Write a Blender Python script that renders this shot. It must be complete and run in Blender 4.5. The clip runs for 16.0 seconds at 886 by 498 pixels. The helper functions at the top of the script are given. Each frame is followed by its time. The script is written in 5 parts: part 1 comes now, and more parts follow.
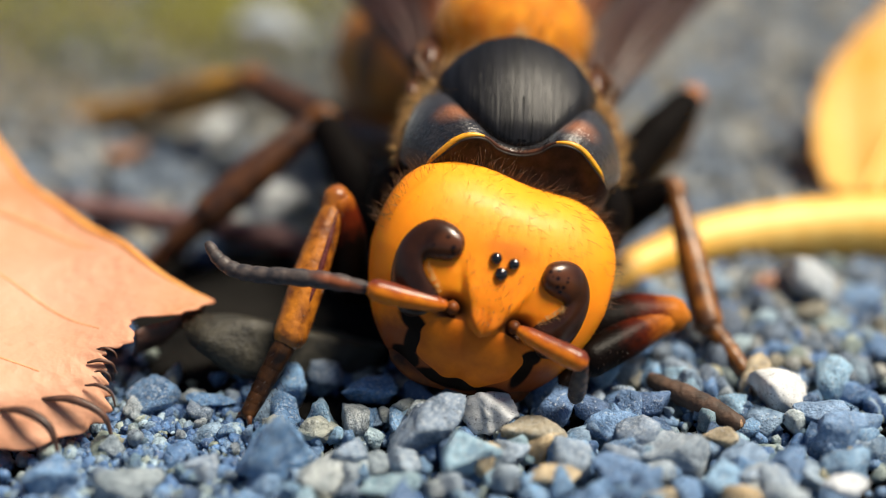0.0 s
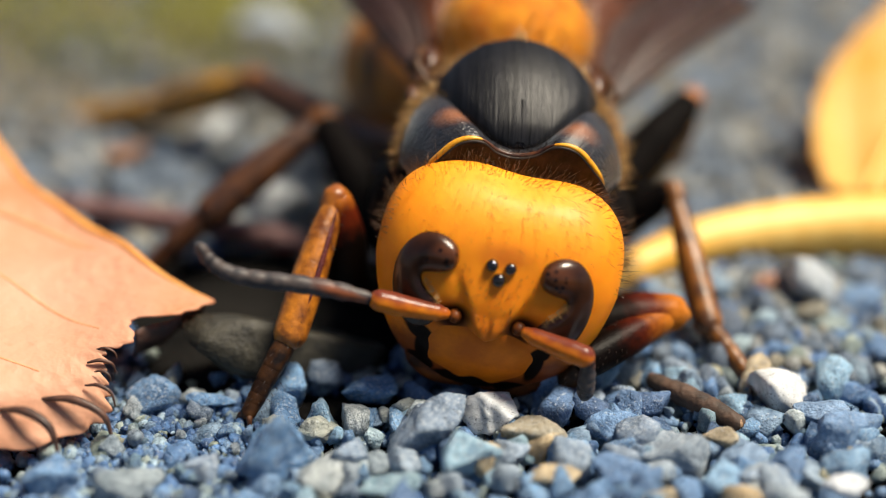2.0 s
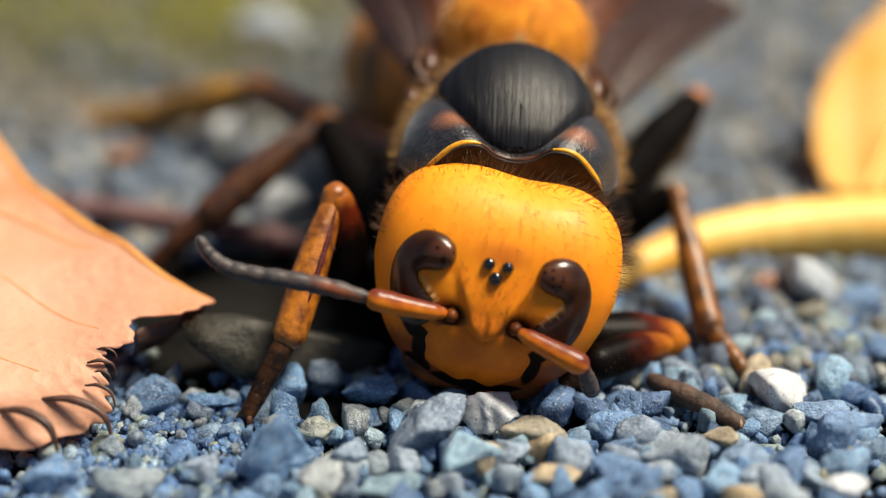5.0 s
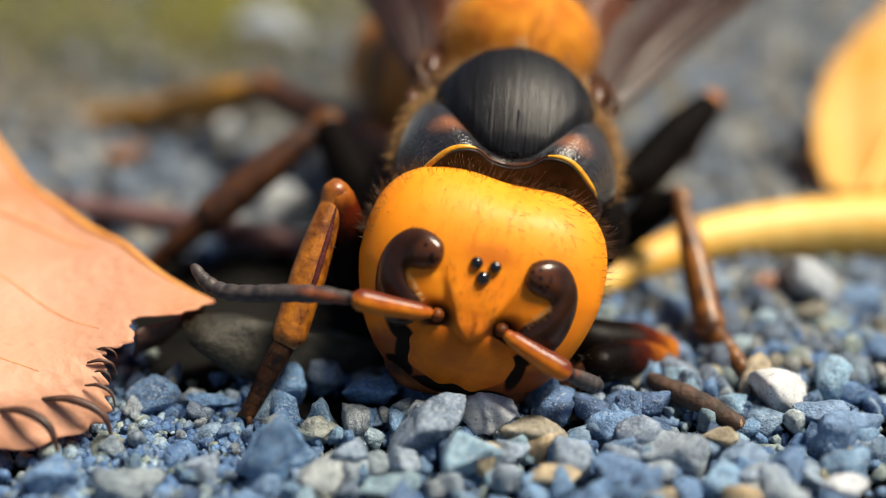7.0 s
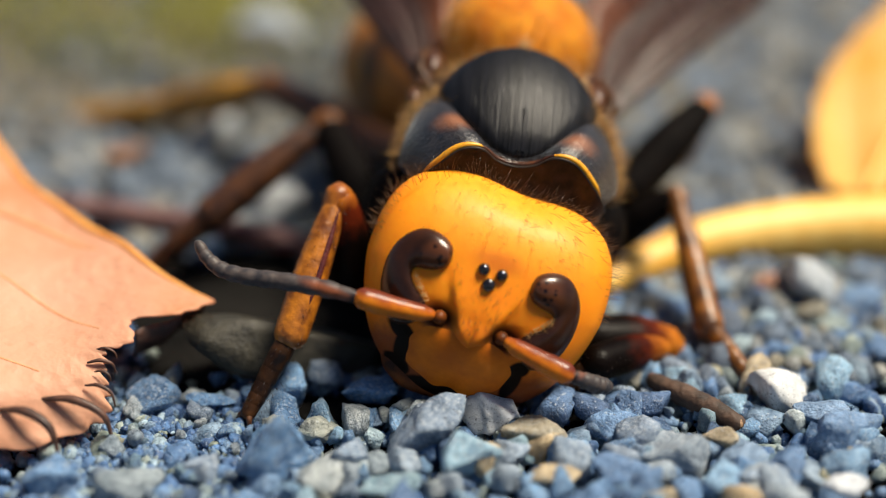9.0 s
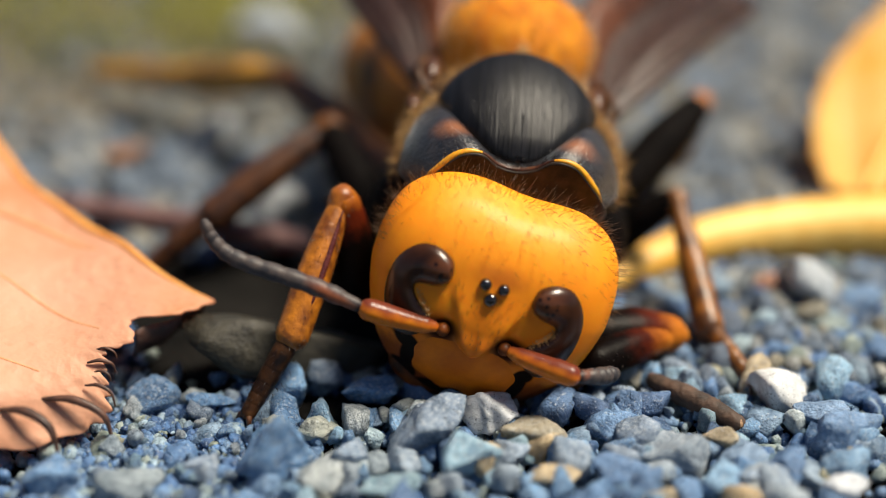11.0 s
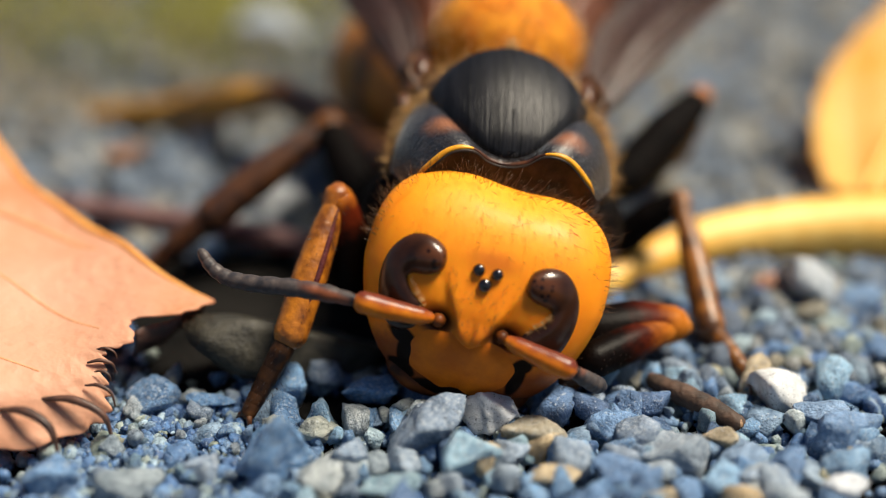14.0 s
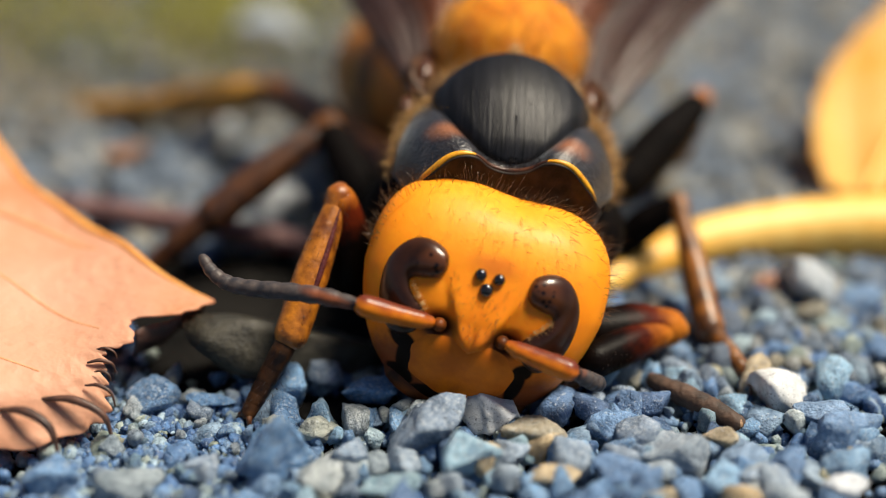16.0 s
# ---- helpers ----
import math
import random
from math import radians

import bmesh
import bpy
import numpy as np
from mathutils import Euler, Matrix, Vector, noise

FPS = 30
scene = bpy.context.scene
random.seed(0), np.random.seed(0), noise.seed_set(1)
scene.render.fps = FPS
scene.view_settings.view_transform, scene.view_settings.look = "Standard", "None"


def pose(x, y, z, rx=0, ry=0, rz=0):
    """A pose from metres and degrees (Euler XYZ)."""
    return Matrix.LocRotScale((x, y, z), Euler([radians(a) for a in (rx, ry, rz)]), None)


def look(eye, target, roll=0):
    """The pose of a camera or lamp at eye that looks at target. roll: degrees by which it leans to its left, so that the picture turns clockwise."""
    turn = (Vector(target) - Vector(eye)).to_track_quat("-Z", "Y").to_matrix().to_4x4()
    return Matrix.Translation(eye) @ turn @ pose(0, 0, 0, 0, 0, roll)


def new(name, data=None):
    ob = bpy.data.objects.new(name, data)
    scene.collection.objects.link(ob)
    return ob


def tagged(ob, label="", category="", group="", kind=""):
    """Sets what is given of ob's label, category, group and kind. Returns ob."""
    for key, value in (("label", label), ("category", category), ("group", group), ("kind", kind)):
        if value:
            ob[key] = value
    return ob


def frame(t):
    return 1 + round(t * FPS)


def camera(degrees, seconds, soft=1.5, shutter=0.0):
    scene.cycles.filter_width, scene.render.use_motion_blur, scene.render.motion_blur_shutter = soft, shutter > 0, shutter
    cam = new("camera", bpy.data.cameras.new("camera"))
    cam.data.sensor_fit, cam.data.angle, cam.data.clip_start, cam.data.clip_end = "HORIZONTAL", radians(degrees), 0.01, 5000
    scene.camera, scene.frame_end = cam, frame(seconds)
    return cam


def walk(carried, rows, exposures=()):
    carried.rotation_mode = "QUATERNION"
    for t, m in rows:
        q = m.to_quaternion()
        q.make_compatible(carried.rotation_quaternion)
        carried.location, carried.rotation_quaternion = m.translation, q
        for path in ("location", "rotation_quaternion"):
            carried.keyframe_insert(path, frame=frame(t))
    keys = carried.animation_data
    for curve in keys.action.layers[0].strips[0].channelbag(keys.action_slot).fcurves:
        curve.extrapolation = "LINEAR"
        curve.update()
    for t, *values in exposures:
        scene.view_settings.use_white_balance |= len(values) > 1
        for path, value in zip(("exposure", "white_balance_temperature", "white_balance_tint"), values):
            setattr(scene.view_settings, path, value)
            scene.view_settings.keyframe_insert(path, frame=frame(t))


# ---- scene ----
MM = 0.001   # all sizes below are in millimetres

cam = camera(45, 16.0, soft=1.0)
cam.data.dof.use_dof = True
cam.data.dof.focus_distance = 48.5 * MM
cam.data.dof.aperture_fstop = 11.5
EYE = pose(0, 0, 30 * MM, 62, 0, 0)
walk(cam, [(0.0, EYE), (16.0, EYE)], exposures=[(0.0, 0.79), (4.0, 0.79), (7.0, 0.69), (16.0, 0.69)])

# ---- light: a bright, hazy sky with a broad high sun ----
SUN_ELEVATION, SUN_AZIMUTH = 64, 82
world = bpy.data.worlds.new("sky")
scene.world = world
world.use_nodes = True
sky = world.node_tree.nodes.new("ShaderNodeTexSky")
sky.sky_type, sky.sun_disc = "NISHITA", False
sky.sun_elevation, sky.sun_rotation = radians(SUN_ELEVATION), radians(SUN_AZIMUTH)
world.node_tree.nodes["Background"].inputs["Strength"].default_value = 0.041
world.node_tree.links.new(sky.outputs[0], world.node_tree.nodes["Background"].inputs["Color"])
sun = new("sun", bpy.data.lights.new("sun", "SUN"))
sun.data.energy, sun.data.angle, sun.data.color = 4.6, radians(20), (1.0, 0.895, 0.72)
ce, se = math.cos(radians(SUN_ELEVATION)), math.sin(radians(SUN_ELEVATION))
sun.matrix_world = look((ce * math.sin(radians(SUN_AZIMUTH)), ce * math.cos(radians(SUN_AZIMUTH)), se), (0, 0, 0))


# ---- materials ----
class Mat:
    """A node material with its Principled shader and short ways to add nodes."""

    def __init__(self, name, rough=0.5, spec=0.5, metal=0.0):
        self.m = bpy.data.materials.new(name)
        self.m.use_nodes = True
        self.t = self.m.node_tree
        self.b = self.t.nodes["Principled BSDF"]
        self.b.inputs["Roughness"].default_value = rough
        self.b.inputs["Specular IOR Level"].default_value = spec
        self.b.inputs["Metallic"].default_value = metal
        self.co = self.t.nodes.new("ShaderNodeTexCoord").outputs["Object"]
        self.nrm = None

    def link(self, a, b):
        self.t.links.new(a, b)

    def noise(self, size, detail=4, stretch=None, rough=0.55, co=None):
        """Noise with features of about that size in mm; stretch: scale of each axis."""
        n = self.t.nodes.new("ShaderNodeTexNoise")
        n.inputs["Scale"].default_value = 1.0 / (size * MM)
        n.inputs["Detail"].default_value, n.inputs["Roughness"].default_value = detail, rough
        co = co or self.co
        if stretch:
            mp = self.t.nodes.new("ShaderNodeMapping")
            mp.inputs["Scale"].default_value = stretch
            self.link(co, mp.inputs[0])
            co = mp.outputs[0]
        self.link(co, n.inputs["Vector"])
        return n.outputs["Fac"]

    def cells(self, size, co=None):
        n = self.t.nodes.new("ShaderNodeTexVoronoi")
        n.inputs["Scale"].default_value = 1.0 / (size * MM)
        self.link(co or self.co, n.inputs["Vector"])
        return n.outputs["Distance"]

    def ramp(self, fac, *stops):
        r = self.t.nodes.new("ShaderNodeValToRGB")
        while len(r.color_ramp.elements) < len(stops):
            r.color_ramp.elements.new(0.5)
        for e, (p, c) in zip(r.color_ramp.elements, stops):
            e.position, e.color = p, (*c, 1) if isinstance(c, tuple) else (c, c, c, 1)
        self.link(fac, r.inputs[0])
        return r.outputs[0]

    def mix(self, fac, a, b, how="MIX"):
        n = self.t.nodes.new("ShaderNodeMix")
        n.data_type, n.blend_type = "RGBA", how
        for v, s in ((fac, 0), (a, 6), (b, 7)):
            if isinstance(v, (int, float)):
                n.inputs[s].default_value = v
            elif isinstance(v, tuple):
                n.inputs[s].default_value = (*v, 1)
            else:
                self.link(v, n.inputs[s])
        return n.outputs[2]

    def math(self, how, a, b=0.0):
        n = self.t.nodes.new("ShaderNodeMath")
        n.operation = how
        for v, s in ((a, 0), (b, 1)):
            if isinstance(v, (int, float)):
                n.inputs[s].default_value = v
            else:
                self.link(v, n.inputs[s])
        return n.outputs[0]

    def spot(self, x, y, rx, ry, soft=0.25, wobble=None, turn=0.0, z=None):
        """1 inside an ellipse about (x, y) in the thing's own x-y plane, in mm, 0 outside it; with z, inside a ball."""
        mp = self.t.nodes.new("ShaderNodeMapping")
        mp.vector_type = "TEXTURE"
        mp.inputs["Location"].default_value = (x * MM, y * MM, (z or 0) * MM)
        mp.inputs["Rotation"].default_value = (0, 0, radians(turn))
        mp.inputs["Scale"].default_value = (rx * MM, ry * MM, 1e3 if z is None else rx * MM)
        self.link(self.co, mp.inputs[0])
        ln = self.t.nodes.new("ShaderNodeVectorMath")
        ln.operation = "LENGTH"
        self.link(mp.outputs[0], ln.inputs[0])
        d = ln.outputs["Value"]
        if wobble is not None:
            d = self.math("ADD", d, self.math("MULTIPLY", self.math("SUBTRACT", wobble, 0.5), 0.7))
        mr = self.t.nodes.new("ShaderNodeMapRange")
        mr.interpolation_type = "SMOOTHSTEP"
        mr.inputs["From Min"].default_value, mr.inputs["From Max"].default_value = 1 + soft, 1 - soft
        self.link(d, mr.inputs["Value"])
        return mr.outputs[0]

    def colour(self, c):
        if isinstance(c, tuple):
            self.b.inputs["Base Color"].default_value = (*c, 1)
        else:
            self.link(c, self.b.inputs["Base Color"])
        return self

    def bump(self, height, mm=0.03, strength=1.0):
        n = self.t.nodes.new("ShaderNodeBump")
        n.inputs["Strength"].default_value, n.inputs["Distance"].default_value = strength, mm * MM
        self.link(height, n.inputs["Height"])
        if self.nrm:
            self.link(self.nrm, n.inputs["Normal"])
        self.nrm = n.outputs[0]
        self.link(self.nrm, self.b.inputs["Normal"])
        return self

    def rough(self, fac, lo, hi):
        mr = self.t.nodes.new("ShaderNodeMapRange")
        mr.inputs["To Min"].default_value, mr.inputs["To Max"].default_value = lo, hi
        self.link(fac, mr.inputs["Value"])
        self.link(mr.outputs[0], self.b.inputs["Roughness"])
        return self

    def set(self, name, v):
        self.b.inputs[name].default_value = v
        return self

    def info(self, what):
        """'Random' per object, or per loose piece of a joined mesh."""
        if what == "object":
            return self.t.nodes.new("ShaderNodeObjectInfo").outputs["Random"]
        return self.t.nodes.new("ShaderNodeNewGeometry").outputs["Random Per Island"]


def head_material():
    m = Mat("yellow_orange_cuticle", 0.5)
    tone = m.ramp(m.noise(2.2, 3), (0.3, (0.86, 0.225, 0.003)), (0.7, (0.94, 0.290, 0.005)))
    fine = m.noise(0.25, 3)
    tone = m.mix(m.ramp(fine, (0.58, 0.0), (0.78, 0.1)), tone, (0.55, 0.13, 0.006))
    tone = m.mix(m.ramp(m.cells(0.33), (0.05, 0.2), (0.12, 0.0)), tone, (0.55, 0.14, 0.006))
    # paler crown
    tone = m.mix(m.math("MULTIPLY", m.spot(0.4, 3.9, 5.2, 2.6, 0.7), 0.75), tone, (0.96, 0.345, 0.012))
    # deeper orange frons and lower face: own tone plus some painted shade
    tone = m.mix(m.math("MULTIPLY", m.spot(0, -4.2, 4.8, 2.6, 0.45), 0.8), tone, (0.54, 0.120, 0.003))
    # rusty smear above the ocelli
    tone = m.mix(m.math("MULTIPLY", m.spot(0.1, 1.35, 1.0, 0.45, 0.7, m.noise(0.5)), 0.5), tone, (0.45, 0.08, 0.01))
    for x in (-1.6, 1.42):     # antennal pits, with the shade in them painted dark
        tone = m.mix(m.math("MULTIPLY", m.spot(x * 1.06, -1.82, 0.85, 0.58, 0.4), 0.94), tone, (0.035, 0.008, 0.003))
    # chin end painted darker, in place of the shade under the face
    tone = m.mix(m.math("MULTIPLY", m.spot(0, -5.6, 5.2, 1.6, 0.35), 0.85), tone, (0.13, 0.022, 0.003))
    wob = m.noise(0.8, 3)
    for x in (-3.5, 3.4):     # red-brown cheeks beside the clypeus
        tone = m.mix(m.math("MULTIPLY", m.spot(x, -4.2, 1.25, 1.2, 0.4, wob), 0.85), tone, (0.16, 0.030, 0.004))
    black, wob = 0.0, m.noise(1.6, 2)
    for x, y, rx, ry, turn in ((-2.95, -2.9, 0.8, 0.42, -25), (-2.7, -4.6, 0.7, 0.5, -20), (2.6, -2.9, 0.55, 0.4, 30), (-0.5, -5.05, 1.7, 0.45, 4), (1.7, -5.1, 0.9, 0.35, 0)):
        black = m.math("MAXIMUM", black, m.spot(x, y, rx, ry, 0.15, wob, turn))
    for x, y, turn in ((-2.7, -3.75, 8), (2.48, -3.6, -8)):     # dark seams beside the clypeus
        black = m.math("MAXIMUM", black, m.spot(x, y, 0.36, 1.0, 0.2, None, turn))
    tone = m.mix(black, tone, (0.006, 0.003, 0.002))
    m.link(m.math("SUBTRACT", 0.28, m.math("MULTIPLY", black, 0.22)), m.b.inputs["Specular IOR Level"])
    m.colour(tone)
    m.rough(m.noise(0.6), 0.44, 0.66)
    pits = m.ramp(m.cells(0.33), (0.0, 0.0), (0.20, 1.0))
    m.bump(pits, 0.016, 0.5).bump(m.noise(0.16, 3), 0.007, 0.4).bump(m.noise(0.9), 0.05, 0.4)
    m.set("Subsurface Weight", 0.25).set("Subsurface Radius", (0.6 * MM, 0.25 * MM, 0.05 * MM)).set("Subsurface Scale", 1.0)
    m.set("Coat Weight", 0.05).set("Coat Roughness", 0.22)
    return m.m


def cuticle(name, a, b, size=0.6, rough=0.35, bump=0.03, stretch=None):
    m = Mat(name, rough)
    m.colour(m.ramp(m.noise(size, 4, stretch), (0.35, a), (0.68, b)))
    m.rough(m.noise(size * 0.4), max(0.08, rough - 0.12), rough + 0.15)
    m.bump(m.noise(size * 0.3, 3, stretch), bump, 0.6)
    return m


def eye_material():
    m = Mat("compound_eye", 0.35, 0.1)
    c = m.ramp(m.noise(1.3), (0.3, (0.016, 0.006, 0.0025)), (0.7, (0.050, 0.016, 0.006)))
    lobe = m.math("MAXIMUM", m.spot(-2.35, 0.6, 0.95, 0.85, 0.3), m.spot(2.35, 0.6, 0.95, 0.85, 0.3))
    dots = m.ramp(m.cells(0.34), (0.24, 1.0), (0.36, 0.0))
    c = m.mix(m.math("MULTIPLY", lobe, 0.7), c, (0.11, 0.036, 0.014))
    m.colour(m.mix(m.math("MULTIPLY", dots, lobe), c, (0.008, 0.003, 0.002)))
    m.bump(m.cells(0.05), 0.003, 0.2)
    m.set("Coat Weight", 0.6).set("Coat Roughness", 0.2)
    return m.m


def stone_material(name, dark, light, fleck=(0.50, 0.55, 0.60), per="object", fleck_at=0.66, mixed=1.0, relief=1.0):
    m = Mat(name, 0.55, 0.45)
    rnd = m.info(per)
    add = m.t.nodes.new("ShaderNodeVectorMath")
    add.operation = "ADD"
    m.link(m.co, add.inputs[0])
    sc = m.t.nodes.new("ShaderNodeCombineXYZ")
    for i in range(3):
        m.link(m.math("MULTIPLY", rnd, 0.05 * (i + 1)), sc.inputs[i])
    m.link(sc.outputs[0], add.inputs[1])
    m.co = add.outputs[0]
    tone = m.ramp(m.noise(0.7, 5), (0.3, dark), (0.7, light))
    hue = m.ramp(rnd, (0.0, (0.26, 0.38, 0.62)), (0.3, (0.53, 0.76, 1.1)), (0.6, (0.93, 1.02, 1.15)), (0.82, (1.55, 1.18, 0.68)), (1.0, (2.1, 2.0, 1.85)))
    tone = m.mix(mixed, tone, hue, "MULTIPLY")
    speck = m.ramp(m.noise(0.16, 3), (fleck_at - 0.08, 0.0), (fleck_at + 0.04, 0.5))
    tone = m.mix(speck, tone, fleck)
    grit = m.ramp(m.noise(0.12, 2), (0.30, 0.7), (0.40, 0.0))
    tone = m.mix(grit, tone, (0.02, 0.025, 0.035))
    m.colour(tone)
    m.rough(m.noise(0.3), 0.35, 0.75)
    m.bump(m.noise(0.5, 5), 0.22 * relief, 1.0).bump(m.noise(0.10, 3), 0.09 * relief, 1.0)
    return m.m


def leaf_material(name, pale, deep, spot, thin=0.35, pale_patch=None):
    m = Mat(name, 0.5, 0.35)
    tone = m.ramp(m.noise(5.0, 5), (0.3, deep), (0.65, pale))
    tone = m.mix(m.ramp(m.noise(1.6, 5), (0.50, 0.0), (0.70, 0.45)), tone, deep)
    tone = m.mix(m.ramp(m.noise(0.45, 4), (0.58, 0.0), (0.72, 0.6)), tone, spot)
    if pale_patch:          # a paler patch: x, y, half widths, colour
        x, y, rx, ry, c = pale_patch
        tone = m.mix(m.math("MULTIPLY", m.spot(x, y, rx, ry, 0.6, m.noise(2.0, 4)), 0.55), tone, c)
    m.colour(tone)
    m.rough(m.noise(1.2), 0.38, 0.65)
    net = m.ramp(m.cells(0.8), (0.0, 0.0), (0.5, 1.0))
    m.bump(net, 0.07, 0.7).bump(m.noise(0.3, 3), 0.04, 0.6).bump(m.noise(2.5), 0.45, 0.6)
    tr = m.t.nodes.new("ShaderNodeBsdfTranslucent")
    m.link(tone, tr.inputs["Color"])
    mx = m.t.nodes.new("ShaderNodeMixShader")
    mx.inputs[0].default_value = thin
    m.link(m.b.outputs[0], mx.inputs[1])
    m.link(tr.outputs[0], mx.inputs[2])
    m.link(mx.outputs[0], m.t.nodes["Material Output"].inputs["Surface"])
    return m.m


def wing_material(name, clear, dark, light):
    m = Mat(name, 0.36, 0.25)
    tone = m.ramp(m.noise(4.5, 3), (0.42, dark), (0.58, light))
    m.colour(tone)
    m.bump(m.noise(0.9, 3, (1, 1, 1)), 0.15, 0.6)
    tp = m.t.nodes.new("ShaderNodeBsdfTransparent")
    tp.inputs[0].default_value = (0.80, 0.66, 0.60, 1)
    mx = m.t.nodes.new("ShaderNodeMixShader")
    mx.inputs[0].default_value = clear
    m.link(m.b.outputs[0], mx.inputs[1])
    m.link(tp.outputs[0], mx.inputs[2])
    m.link(mx.outputs[0], m.t.nodes["Material Output"].inputs["Surface"])
    return m.m


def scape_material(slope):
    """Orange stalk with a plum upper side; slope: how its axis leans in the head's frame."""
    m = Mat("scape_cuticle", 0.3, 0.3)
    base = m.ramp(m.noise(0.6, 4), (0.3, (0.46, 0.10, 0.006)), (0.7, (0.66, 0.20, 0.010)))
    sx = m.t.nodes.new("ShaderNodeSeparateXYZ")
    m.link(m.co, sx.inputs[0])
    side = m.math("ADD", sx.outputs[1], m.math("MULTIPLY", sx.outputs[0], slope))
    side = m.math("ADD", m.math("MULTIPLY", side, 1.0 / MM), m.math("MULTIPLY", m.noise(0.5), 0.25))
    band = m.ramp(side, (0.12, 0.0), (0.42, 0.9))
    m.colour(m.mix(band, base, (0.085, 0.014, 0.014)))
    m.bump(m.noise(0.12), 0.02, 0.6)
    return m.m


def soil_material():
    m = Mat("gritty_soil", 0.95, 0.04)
    # near black, so that bare soil stands in for shade among the stones
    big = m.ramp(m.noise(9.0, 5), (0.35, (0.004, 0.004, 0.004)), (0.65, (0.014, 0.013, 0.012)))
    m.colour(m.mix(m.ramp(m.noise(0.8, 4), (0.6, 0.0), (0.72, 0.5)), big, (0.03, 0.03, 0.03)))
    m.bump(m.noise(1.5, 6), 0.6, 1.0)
    return m.m


HEAD = head_material()
FACE = cuticle("deep_orange_cuticle", (0.50, 0.112, 0.003), (0.72, 0.185, 0.004), 1.4, 0.45, 0.02).set("Specular IOR Level", 0.25).m
JAW = cuticle("red_brown_cuticle", (0.03, 0.008, 0.002), (0.20, 0.05, 0.006), 1.2, 0.45, 0.02).set("Specular IOR Level", 0.2).m
EYE_GLOSS = eye_material()
OCELLUS = cuticle("ocellus_black", (0.004, 0.003, 0.003), (0.010, 0.005, 0.004), 0.5, 0.12, 0.0).set("Coat Weight", 1.0).set("Coat Roughness", 0.03).m
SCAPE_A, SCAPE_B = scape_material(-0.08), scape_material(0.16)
PLUM = cuticle("plum_cuticle", (0.06, 0.014, 0.014), (0.12, 0.03, 0.025), 0.5, 0.25, 0.02).m
def flagellum_material():
    m = Mat("dusky_flagellum", 0.5, 0.35)
    tone = m.ramp(m.noise(0.35, 4), (0.35, (0.028, 0.026, 0.030)), (0.68, (0.080, 0.062, 0.056)))
    for s in (-1, 1):
        tone = m.mix(m.math("MULTIPLY", m.spot(s * 1.4, -0.2, 1.0, 0.22, 0.7, m.noise(0.6)), 0.6), tone, (0.34, 0.08, 0.015))
    tone = m.mix(m.spot(0, 0, 0.42, 0.42, 0.25, z=0.0), tone, (0.012, 0.005, 0.006))      # dark joint with the stalk
    m.colour(tone)
    m.bump(m.noise(0.12, 3), 0.03, 0.6)
    return m.m


FLAGELLUM = flagellum_material()
BLACK = cuticle("black_cuticle", (0.0012, 0.0012, 0.0018), (0.011, 0.011, 0.014), 0.36, 0.40, 0.07, (1, 0.03, 0.03)).set("Specular IOR Level", 0.24).m


def lobe_material():
    m = Mat("black_lobe_cuticle", 0.32, 0.7)
    tone = m.ramp(m.noise(0.5, 4), (0.35, (0.006, 0.006, 0.008)), (0.68, (0.022, 0.019, 0.020)))
    wob = m.noise(0.5, 4)
    for x, y in ((-3.1, -1.5), (3.4, -2.0)):
        tone = m.mix(m.math("MULTIPLY", m.spot(x, y, 0.8, 0.6, 0.9, wob), 0.65), tone, (0.34, 0.12, 0.04))
    m.colour(tone)
    m.set("Sheen Weight", 0.28).set("Sheen Roughness", 0.35).set("Sheen Tint", (0.75, 0.86, 1.0, 1))
    m.bump(m.noise(0.2, 3), 0.10, 0.7)
    return m.m


LOBE = lobe_material()
HAIR_BROWN = cuticle("brown_hair", (0.05, 0.022, 0.008), (0.15, 0.065, 0.02), 0.5, 0.4, 0.0).m
BROWN = cuticle("dark_brown_cuticle", (0.018, 0.009, 0.006), (0.050, 0.021, 0.010), 0.9, 0.48, 0.04).set("Specular IOR Level", 0.3).m
RIDGE = cuticle("red_brown_ridge", (0.04, 0.013, 0.006), (0.11, 0.036, 0.012), 0.6, 0.34, 0.03).m
COLLAR = cuticle("dark_brown_collar", (0.010, 0.007, 0.005), (0.036, 0.022, 0.015), 0.7, 0.45, 0.03).set("Specular IOR Level", 0.15).set("Sheen Weight", 0.06).m
RIM = cuticle("amber_rim", (0.66, 0.24, 0.01), (0.85, 0.42, 0.02), 0.6, 0.35, 0.02).m
ORANGE_FUR = cuticle("orange_tergite", (0.60, 0.17, 0.010), (0.84, 0.33, 0.022), 1.6, 0.7, 0.05).set("Specular IOR Level", 0.15).m
LEG_ORANGE = cuticle("orange_brown_leg", (0.20, 0.052, 0.006), (0.50, 0.165, 0.012), 1.1, 0.36, 0.06).m
LEG_SHIN = cuticle("dull_orange_shin", (0.13, 0.034, 0.004), (0.52, 0.175, 0.012), 0.9, 0.4, 0.07).m
LEG_BROWN = cuticle("brown_leg", (0.024, 0.009, 0.005), (0.105, 0.038, 0.011), 0.8, 0.4, 0.05).m
LEG_BLACK = cuticle("black_leg", (0.0015, 0.001, 0.001), (0.004, 0.0025, 0.002), 0.8, 0.7, 0.04).set("Specular IOR Level", 0.06).m
LEG_DARK = cuticle("dusky_brown_leg", (0.007, 0.003, 0.002), (0.085, 0.032, 0.008), 0.9, 0.5, 0.05).set("Specular IOR Level", 0.22).m
LEG_TAN = cuticle("tan_leg", (0.09, 0.048, 0.014), (0.30, 0.17, 0.05), 1.2, 0.45, 0.05).m
